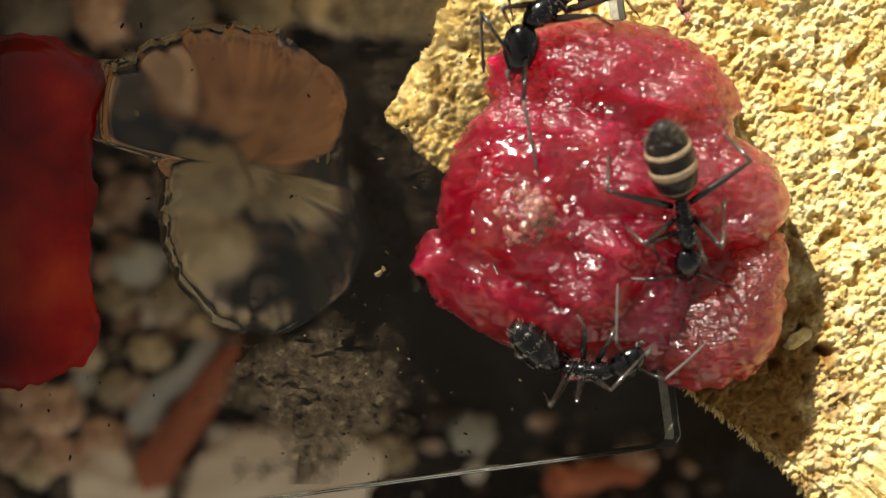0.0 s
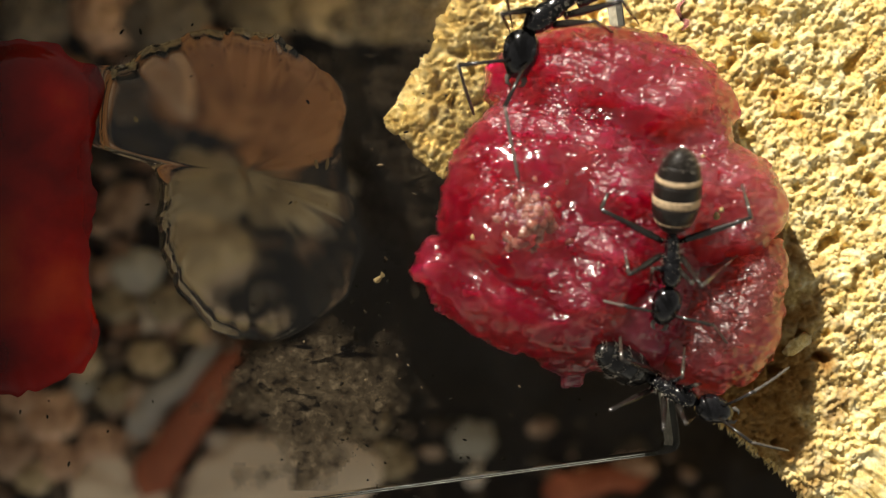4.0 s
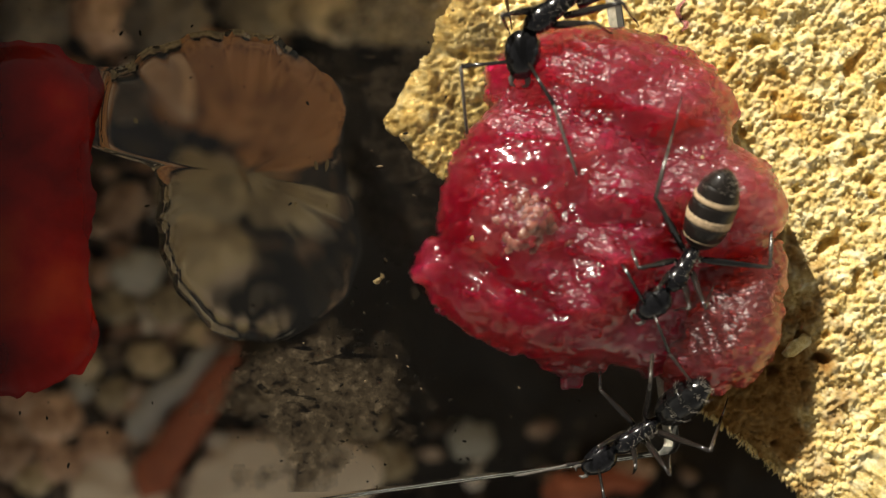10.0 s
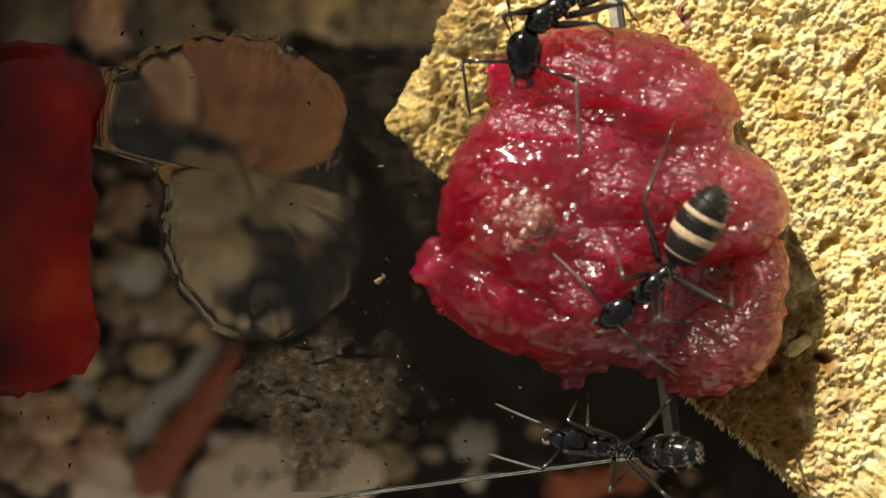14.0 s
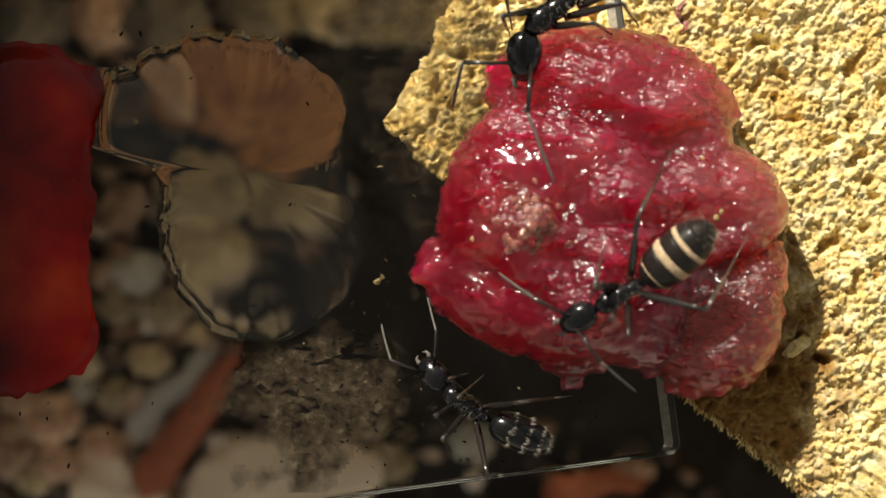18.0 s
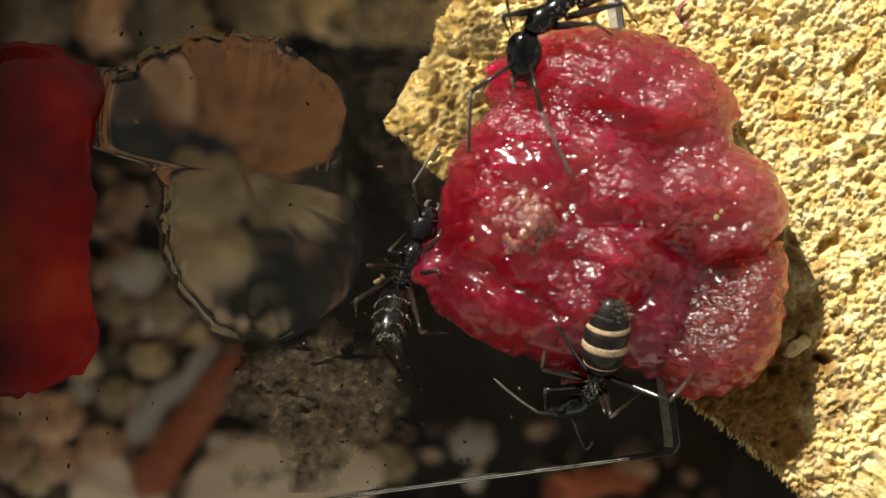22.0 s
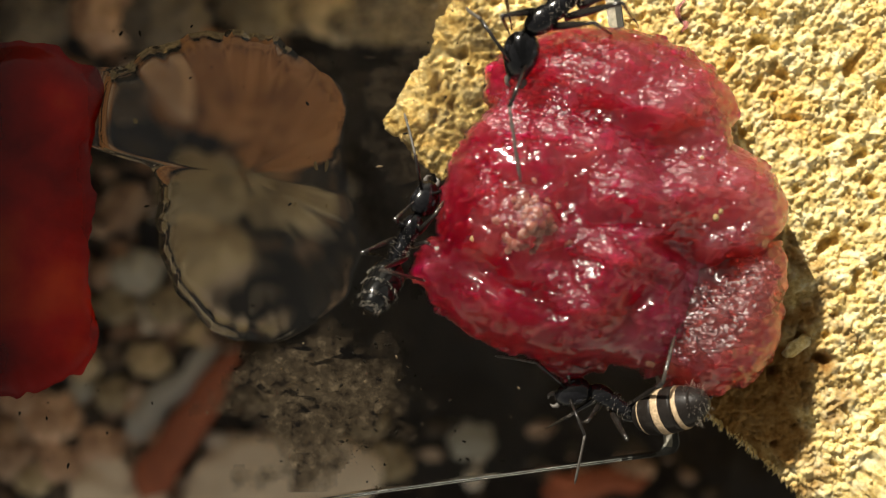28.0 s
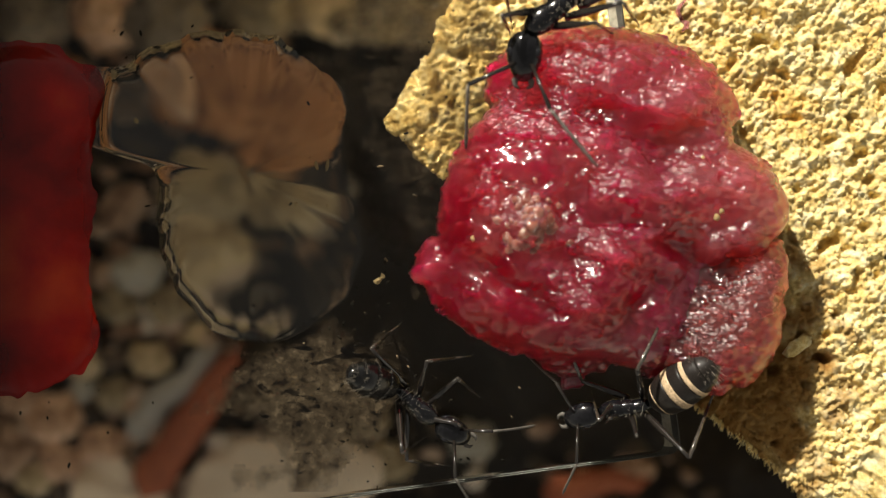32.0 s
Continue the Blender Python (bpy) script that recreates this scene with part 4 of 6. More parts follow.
def pulp_lump(name, lobes, x0, x1, y0, y1, pale, grain, jag, creased, mat):
    """A closed lump: a finely folded skin over the soft union of lobes, resting on plate and block."""
    step = 0.078
    nx, ny = int((x1 - x0) / step) + 1, int((y1 - y0) / step) + 1
    top, tint, inside, beady = [], [], [], []
    for j in range(ny):
        for i in range(nx):
            x, y = x0 + i * step, y0 + j * step
            warp = Vector((x * 1.2, y * 1.2, 5))
            fine = Vector((x * 3.6, y * 3.6, 2))
            h = heap(lobes, x, y)
            if -1.5 < h < 2.6:             # a ragged rim
                rag = jag * min(1.0, (2.6 - h) / 1.4)
                h = heap(lobes, x + rag * noise.noise(warp) + rag * 0.22 * noise.noise(fine), y + rag * noise.noise(warp + Vector((7, 3, 1))) + rag * 0.22 * noise.noise(fine + Vector((3, 9, 4))))
            d = h - 0.3
            foot = -1.35 * min(1, max(0, off_plate(x, y)) / 0.3)
            z = foot
            if d > 0:
                soft = min(1, max(0.0, h) / 0.8)
                z = max(foot + 0.2, h + (pulp_relief(x, y, grain) - (hollow(x, y) if creased else 0)) * soft)
            inside.append(d > 0)
            top.append(Vector((x, y, 40.01 + z)))
            tint.append(max(0.0, min(1.0, pale(x, y))) if d > -1 else 0.0)
            beady.append(min(1.0, (graininess(x, y) if d > 0 else 0.0) * grain + 0.2 * max(0.0, min(1.0, (2.4 - h) / 1.2))))
    verts, tints, grains, faces, upper, lower = [], [], [], [], {}, {}
    def vertex(k, low):
        known = lower if low and inside[k] else upper
        if k not in known:
            p = top[k]
            known[k] = len(verts)
            verts.append(Vector((p.x, p.y, 40.0 - 1.35 * min(1, max(0, off_plate(p.x, p.y)) / 0.3)) if low and inside[k] else p) * MM)
            tints.append(tint[k])
            grains.append(beady[k])
        return known[k]
    for j in range(ny - 1):
        for i in range(nx - 1):
            q = (j * nx + i, j * nx + i + 1, (j + 1) * nx + i + 1, (j + 1) * nx + i)
            if any(inside[k] for k in q):
                faces.append(tuple(vertex(k, False) for k in q))
                faces.append(tuple(vertex(k, True) for k in reversed(q)))
    me = mesh(name, verts, faces, mat)
    attr = me.attributes.new("pale", "FLOAT", "POINT")
    attr.data.foreach_set("value", tints)
    me.attributes.new("grain", "FLOAT", "POINT").data.foreach_set("value", grains)
    me.attributes.new("sheer", "FLOAT", "POINT").data.foreach_set("value", [sheer_darkness(v.x / MM, v.y / MM) for v in verts])
    return me


def sheer_darkness(x, y):
    """Share of painted darkening in the clear jelly, most at its thin side over the plate."""
    s = 0.0
    for sx, sy, r, amount in ((1.2, -1.6, 3.4, 0.8), (0.8, 2.6, 2.4, 0.6), (5.4, -4.4, 3.2, 0.7), (9.0, -2.2, 2.2, 0.5), (10.4, 5.5, 2.0, 0.5)):
        s += amount * math.exp(-((x - sx) ** 2 + (y - sy) ** 2) / (r * r))
    return max(0.0, min(0.85, s + 0.5 * noise.noise(Vector((x * 0.6, y * 0.8, 3)))))


def pale_spots(spots, base, cloud):
    def pale(x, y):
        p = base + cloud * noise.noise(Vector((x * 0.7, y * 0.7, 9))) + 0.25 * max(0, noise.noise(Vector((x * 2.2, y * 2.2, 3))))
        for sx, sy, r, amount in spots:
            p += amount * math.exp(-((x - sx) ** 2 + (y - sy) ** 2) / (r * r))
        return p
    return pale


def fruit_pulp():
    root = tagged(new("fruit_pulp"), "wet translucent red fruit pulp on the plate's end", "fruit")
    root.location = (9 * MM, 1 * MM, PLATE_Z)
    back = Matrix.Translation(root.location).inverted()
    main = pale_spots(((4.4, 1.1, 1.1, 0.3), (3.4, 1.8, 1.4, 0.2), (9.0, 10.6, 1.6, 0.1), (11.5, 8.0, 2.2, 0.05), (6.9, 3.8, 1.2, 0.25), (12.6, 6.8, 1.6, 0.15), (9.4, -5.2, 1.4, 0.35), (16.8, 1.2, 1.6, 0.5), (14.8, 4.0, 2.6, 0.3), (13.6, 0.2, 1.2, 0.3), (12.4, 5.6, 1.0, 0.25)), 0.02, 0.2)
    part("flesh", pulp_lump("flesh", LOBES, -3, 19.5, -9, 13.5, main, 1.0, 0.36, True, M_PULP), root, "glossy deep red folded flesh", back)
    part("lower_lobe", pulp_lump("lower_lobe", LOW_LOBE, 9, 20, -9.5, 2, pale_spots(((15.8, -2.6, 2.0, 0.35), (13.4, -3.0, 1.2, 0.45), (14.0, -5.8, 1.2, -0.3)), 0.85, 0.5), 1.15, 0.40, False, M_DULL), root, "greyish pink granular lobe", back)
    rng = random.Random(8)
    for k in range(56):
        x, y, r = rng.gauss(4.4, 0.62), rng.gauss(1.4, 0.8), rng.uniform(0.10, 0.30)
        v, f = blob((x, y, 40 + heap(LOBES, x, y) - hollow(x, y) + pulp_relief(x, y, 1) - r * 0.1), (r, r * rng.uniform(0.8, 1.4), r * 0.55), Matrix.Rotation(rng.uniform(0, 3), 3, "Z"), rings=7, sides=10, rough=0.5, seed=rng.random() * 9)
        me = mesh("bead", [p * MM for p in v], f, M_BEAD)
        me.attributes.new("pale", "FLOAT", "POINT").data.foreach_set("value", [rng.uniform(0.2, 0.9)] * len(v))
        me.attributes.new("grain", "FLOAT", "POINT").data.foreach_set("value", [0.35] * len(v))
        part("bead", me, root, m=back)
    for x, y, r in ((1.5, 0.5, 0.12), (13.9, 1.6, 0.16), (14.1, 1.9, 0.12), (13.2, 4.6, 0.1)):
        v, f = blob((x, y, 40 + heap(LOBES, x, y) - hollow(x, y) + pulp_relief(x, y, 1)), (r, r * 1.4, r), None, 6, 9, 0.4, x)
        part("seed_crumb", mesh("seed_crumb", [p * MM for p in v], f, M_SEED), root, "pale yellow crumb", back)
    return root


fruit_pulp()


def stone_litter():
    """A flake of sandstone and a shred of pulp on the block."""
    def on_block(x, y):
        p = Vector((x, y, 38.7))
        return 38.7 + block_relief(p)
    v, f = blob((0, 0, 0), (0.95, 0.42, 0.3), None, 9, 14, 0.5, 4.0)
    flake = new("stone_flake", mesh("stone_flake", [p * MM for p in v], f, M_STONE))
    flake.matrix_basis = pose(19.6 * MM, -5.4 * MM, (on_block(19.6, -5.4) + 0.15) * MM, 0, 8, 35)
    tagged(flake, "pale yellow flake of sandstone on the block", "stone flake")
    pts = [(13.2 + 0.25 * math.sin(i * 0.9), 12.0 + i * 0.22, on_block(13.2, 12.0 + i * 0.22) + 0.1) for i in range(9)]
    v, f = scaled(tube(pts, [0.05, 0.14, 0.16, 0.10, 0.13, 0.15, 0.1, 0.08, 0.03], 8))
    me = mesh("pulp_shred", v, f, M_PULP)
    me.attributes.new("pale", "FLOAT", "POINT").data.foreach_set("value", [0.5] * len(v))
    tagged(new("pulp_shred", me), "dried reddish shred of pulp on the block", "fruit shred")


stone_litter()


# ---- ants ----
THORAX, HEAD, GASTER = 2.6, 2.1, 4.4            # lengths in millimetres
# pair of legs: hip along the body, hip sideways, thigh, shin with foot
LEGS = {"front": (1.75, 0.42, 2.4, 3.3), "middle": (1.05, 0.48, 2.8, 4.2), "hind": (0.35, 0.45, 3.7, 5.2)}
SCAPE, FEELER = 2.1, 3.0


def revolved(rows, sides=16, sink=0.0):
    """A body of revolution along y; rows of (y, radius)."""
    return tube([(0, y, -sink) for y, r in rows], [(r, r * 0.92) for y, r in rows], sides)


def bristles(count, seed, where, length, thick=0.012):
    rng = random.Random(seed)
    pieces = []
    for _ in range(count):
        p, n = where(rng)
        d = (n + Vector((rng.uniform(-.4, .4), rng.uniform(-.4, .4), rng.uniform(-.2, .4)))).normalized()
        l = length * rng.uniform(0.6, 1.2)
        pieces.append(tube([p, p + d * l * 0.6, p + d * l + Vector((0, -0.03, 0))], [thick, thick * 0.7, thick * 0.2], 3))
    return joined(*pieces)


def gaster_radius(s):
    return 1.20 * max(0.0, 1 - abs(2 * (0.04 + 0.95 * s) ** 0.9 - 1) ** 2.5) ** 0.6


def ant_meshes(banded):
    made = {}
    def keep(name, vf, mat):
        v, f = scaled(vf, MM * (0.80 if not banded and name.startswith(("gaster", "plate")) else 1.0))
        made[name] = mesh(name, v, f, mat)
    thorax = joined(
        blob((0, 1.90, 0.22), (0.56, 0.82, 0.50), rings=12, sides=18),
        blob((0, 1.25, 0.18), (0.47, 0.80, 0.45), rings=12, sides=18),
        blob((0, 0.62, 0.12), (0.40, 0.80, 0.44), rings=12, sides=18),
        tube([(0, 2.45, 0.15), (0, 2.75, 0.1)], [0.24, 0.17], 10))
    keep("thorax", thorax, M_BLACK)
    keep("petiole", joined(tube([(0, 0.25, -0.12), (0, -0.05, -0.1), (0, -0.35, -0.08)], [0.13, 0.16, 0.12], 10), blob((0, -0.03, 0.10), (0.28, 0.13, 0.36), rings=8, sides=12)), M_BLACK)
    head = tube([(0, y, z) for y, z in ((-0.03, 0), (0.08, 0.02), (0.35, 0.05), (0.75, 0.06), (1.15, 0.04), (1.5, 0.0), (1.8, -0.08), (1.95, -0.14))],
                [(0.22, 0.20), (0.46, 0.34), (0.68, 0.48), (0.75, 0.52), (0.70, 0.48), (0.58, 0.40), (0.42, 0.26), (0.22, 0.12)], 20)
    keep("head", head, M_BLACK)
    keep("eye", blob((0, 0, 0), (0.17, 0.24, 0.15), rings=8, sides=12), M_EYE)
    keep("mandible", tube([(0, 0, 0), (0.14, 0.22, -0.05), (0.10, 0.42, -0.08), (-0.08, 0.52, -0.08)], [(0.13, 0.08), (0.13, 0.08), (0.09, 0.06), (0.03, 0.03)], 8), M_TIP)
    # the gaster in overlapping plates, each a little wider than the rim of the next
    cuts = ((0.0, 0.34), (0.34, 0.60), (0.60, 0.82), (0.82, 1.0))
    for i, (a, b) in enumerate(cuts):
        rows = []
        for k in range(9):
            s = a + (b - a) * k / 8
            rows.append((-s * GASTER, max(0.03, gaster_radius(s) * (1.0 + 0.018 * (k / 8) - 0.012))))
        if i < 3:
            rows.append((-(b + 0.004) * GASTER, gaster_radius(b) * 0.93))
        keep("gaster" if i == 0 else "plate%d" % i, revolved(rows, 22, -0.12), M_GASTER if banded else M_SHEEN)
    for i, (a, w) in enumerate(((0.345, 0.095), (0.62, 0.055), (0.12, 0.014))):
        rows = [(-(a + w * k / 4) * GASTER, gaster_radius(a + w * k / 4) * 1.012) for k in range(5)]
        rows = [(rows[0][0] + 0.02, rows[0][1] * 0.93)] + rows + [(rows[-1][0] - 0.02, rows[-1][1] * 0.93)]
        keep("band%d" % i, revolved(rows, 22, -0.12), M_BAND)
    def on_gaster(rng):
        s, t = (rng.uniform(0.78, 0.99) if banded else rng.choice((0.30, 0.56, 0.78, 0.93)) + rng.uniform(-0.02, 0.04)), rng.uniform(-0.2, 3.34)
        r = gaster_radius(s)
        n = Vector((math.cos(t), -0.9 * max(0, s - 0.45), math.sin(t))) if banded else Vector((math.cos(t) * 0.5, -1.0, math.sin(t) * 0.5))
        return Vector((math.cos(t) * r, -s * GASTER, 0.12 + math.sin(t) * r * 0.92)), n
    keep("gaster_bristles", bristles(64 if banded else 230, 4, on_gaster, 0.38 if banded else 0.28, 0.013), M_HAIR)
    def on_thorax(rng):
        t, y = rng.uniform(0.2, 2.9), rng.uniform(0.2, 2.3)
        return Vector((0.45 * math.cos(t), y, 0.15 + 0.45 * math.sin(t))), Vector((math.cos(t), 0, math.sin(t)))
    keep("thorax_bristles", bristles(90 if banded else 150, 6, on_thorax, 0.2, 0.009), M_HAIR)
    for kind, (hy, hx, a, b) in LEGS.items():
        k = 1.1 if kind == "hind" else 1.0
        keep(kind + "_thigh", tube([(0, 0, 0), (0, 0.12 * a, 0.02), (0, 0.4 * a, 0.05), (0, 0.8 * a, 0.02), (0, a, 0)], [0.14 * k, (0.17 * k, 0.15 * k), (0.18 * k, 0.14 * k), 0.11 * k, 0.095 * k], 10), M_LEG)
        s = 0.62
        keep(kind + "_shin", joined(
            tube([(0, -0.03, 0), (0, 0.15 * b, 0.02), (0, s * b, 0)], [0.085 * k, (0.105 * k, 0.085 * k), 0.07 * k], 8),
            tube([(0, s * b, 0), (0, (s + 0.18) * b, 0.02), (0, 0.99 * b, -0.02)], [0.055 * k, 0.042 * k, 0.03 * k], 6),
            tube([(0, 0.98 * b, -0.02), (0.09, 1.02 * b, 0.0)], [0.022, 0.008], 4), tube([(0, 0.98 * b, -0.02), (-0.09, 1.02 * b, 0.0)], [0.022, 0.008], 4),
            tube([(0, s * b, 0), (0.12, s * b + 0.22, -0.03)], [0.02, 0.006], 4)), M_SHIN)
    keep("antenna", tube([(0, 0, 0), (0, 0.5 * SCAPE, 0.06), (0, SCAPE, 0)], [0.085, 0.08, 0.10], 8), M_LEG)
    beads = [(0, FEELER * i / 11, 0.14 * math.sin(math.pi * i / 11)) for i in range(12)]
    keep("feeler", tube(beads, [0.075 if i % 2 else 0.064 for i in range(11)] + [0.03], 8), M_TIP)
    return made


def make_ant(label, banded):
    me = ant_meshes(banded)
    root = tagged(new("ant"), label, "ant", "ants at the fruit pulp")
    ob = {"ant": root}
    ob["thorax"] = part("thorax", me["thorax"], root)
    part("thorax_bristles", me["thorax_bristles"], ob["thorax"])
    part("petiole", me["petiole"], root)
    ob["head"] = part("head", me["head"], root, "glossy black head")
    for s in (-1, 1):
        part("eye", me["eye"], ob["head"], m=pose(s * 0.54 * MM, 0.80 * MM, 0.30 * MM, 0, s * 35, s * 12))
        part("mandible", me["mandible"], ob["head"], m=pose(s * 0.22 * MM, 1.78 * MM, -0.12 * MM) @ Matrix.Diagonal((s, 1, 1, 1)))
    ob["gaster"] = part("gaster", me["gaster"], root, "dark gaster with pale bands" if banded else "black bristly gaster")
    for i in (1, 2, 3):
        part("gaster_plate", me["plate%d" % i], ob["gaster"])
    if banded:
        for i in range(3):
            part("pale_band", me["band%d" % i], ob["gaster"], "cream band")
    part("bristles", me["gaster_bristles"], ob["gaster"])
    for kind in LEGS:
        for s in (-1, 1):
            thigh = part("leg", me[kind + "_thigh"], root)
            ob[kind, s] = thigh, part("shin", me[kind + "_shin"], thigh)
    for s in (-1, 1):
        scape = part("antenna", me["antenna"], root)
        ob["antenna", s] = scape, part("feeler", me["feeler"], scape)
    return ob


def frame_of(origin, forward, up):
    """A pose with y along forward and z near up."""
    y = forward.normalized()
    x = y.cross(up).normalized()
    z = x.cross(y)
    m = Matrix((x, y, z)).transposed().to_4x4()
    m.translation = origin
    return m


def blend(rows, t):
    """Values at t between rows of (t, value, ...), eased a little."""
    if t <= rows[0][0]:
        return list(rows[0][1:])
    for r, q in zip(rows, rows[1:]):
        if t <= q[0]:
            k = (t - r[0]) / (q[0] - r[0])
            return [a + (b - a) * k for a, b in zip(r[1:], q[1:])]
    return list(rows[-1][1:])


def body_at(rows, t):
    """Waist, neck, front of the head and tip of the gaster at t."""
    v = blend(rows, t)
    return [Vector(v[i:i + 3]) for i in (0, 3, 6, 9)]


def body_frames(rows, t):
    waist, neck, front, tip = body_at(rows, t)
    up = Vector((0, 0, 1))
    f = neck - waist
    if f.normalized().z < -0.75:
        up = Vector((0, 0, 1)) + Vector((f.x, f.y, 0)).normalized() * 0.8
    base = frame_of(waist, f, up)
    head = frame_of(base @ Vector((0, 2.72, 0.1)), front - neck, base.to_3x3() @ Vector((0, 0.1, 1)))
    gaster = frame_of(base @ Vector((0, -0.3, -0.02)), waist - tip, base.to_3x3() @ Vector((0, 0.15, 1)) + Vector((0, 0, 0.6)))
    return base, head, gaster


def bring(ob, times, rows, legs, feelers, size=1.0):
    """Keys one ant: its body, head, gaster, legs and feelers. Millimetres over the plate."""
    keyed = {}
    ob["ant"].scale = (size, size, size)
    def put(o, t, m):
        m = m.copy()
        m.translation *= MM
        keyed.setdefault(o, []).append((t, m))
    for n, t in enumerate(times):
        base, head, gaster = body_frames(rows, t)
        placed = base.copy()
        placed.translation = base.translation + Vector((0, 0, 40))
        near = lambda p: base.translation + (p - base.translation) / size
        put(ob["ant"], t, placed)
        inv = base.inverted()
        put(ob["head"], t, inv @ head)
        put(ob["gaster"], t, inv @ gaster)
        turn = base.to_3x3()
        for kind, (hy, hx, a, b) in LEGS.items():
            for s in (-1, 1):
                hip = base @ Vector((s * hx, hy, -0.12))
                out, up = turn @ Vector((s, 0, 0)), Vector((0, 0, 1))
                v = blend(legs[kind, s], t)
                knee = hip + (near(Vector(v[:3])) - hip).normalized() * a
                end = near(Vector(v[3:]))
                thigh = frame_of(hip, knee - hip, up + out * 0.01)
                shin = frame_of(knee, end - knee, up + out * 0.01)
                put(ob[kind, s][0], t, inv @ thigh)
                put(ob[kind, s][1], t, thigh.inverted() @ shin)
        for s in (-1, 1):
            root = head @ Vector((s * 0.34, 1.25, 0.42))
            elbow, tip = (near(p) for p in feelers(s, n, t, head))
            scape = frame_of(root, elbow - root, head.to_3x3() @ Vector((0, 0, 1)) + Vector((0.01, 0, 0)))
            joint = root + (elbow - root).normalized() * SCAPE
            feeler = frame_of(joint, tip - joint, head.to_3x3() @ Vector((0, 0, 1)) + Vector((0.01, 0, 0)))
            put(ob["antenna", s][0], t, inv @ scape)
            put(ob["antenna", s][1], t, scape.inverted() @ feeler)
    for o, r in keyed.items():
        walk(o, r)


def waving(seed, spread=0.75, raised=0.0, outward=0.35, drop=0.32):
    """Feelers that search about: the elbow out and forward, the tip ahead and down."""
    def at(s, n, t, head):
        ph = seed + s * 1.3
        a = spread + 0.28 * math.sin(1.9 * t + ph) + 0.15 * math.sin(4.3 * t + 2 * ph)
        e = 0.35 + raised + 0.2 * math.sin(1.3 * t + ph * 2)
        root = Vector((s * 0.34, 1.25, 0.42))
        elbow = root + Vector((s * math.sin(a), math.cos(a), e)) * SCAPE
        b = -0.05 + 0.45 * math.sin(1.6 * t + ph * 1.7) + a * outward
        tip = elbow + Vector((s * math.sin(b), math.cos(b), -drop - 1.1 * raised + 0.2 * math.sin(2.3 * t + ph))) * FEELER
        return head @ elbow, head @ tip
    return at


ant_top = make_ant("black ant with long legs feeding at the pulp's rim", False)
ant_banded = make_ant("black ant with cream-banded grey gaster on the pulp", True)
ant_bristly = make_ant("black bristly ant walking on the plate by the pulp", False)


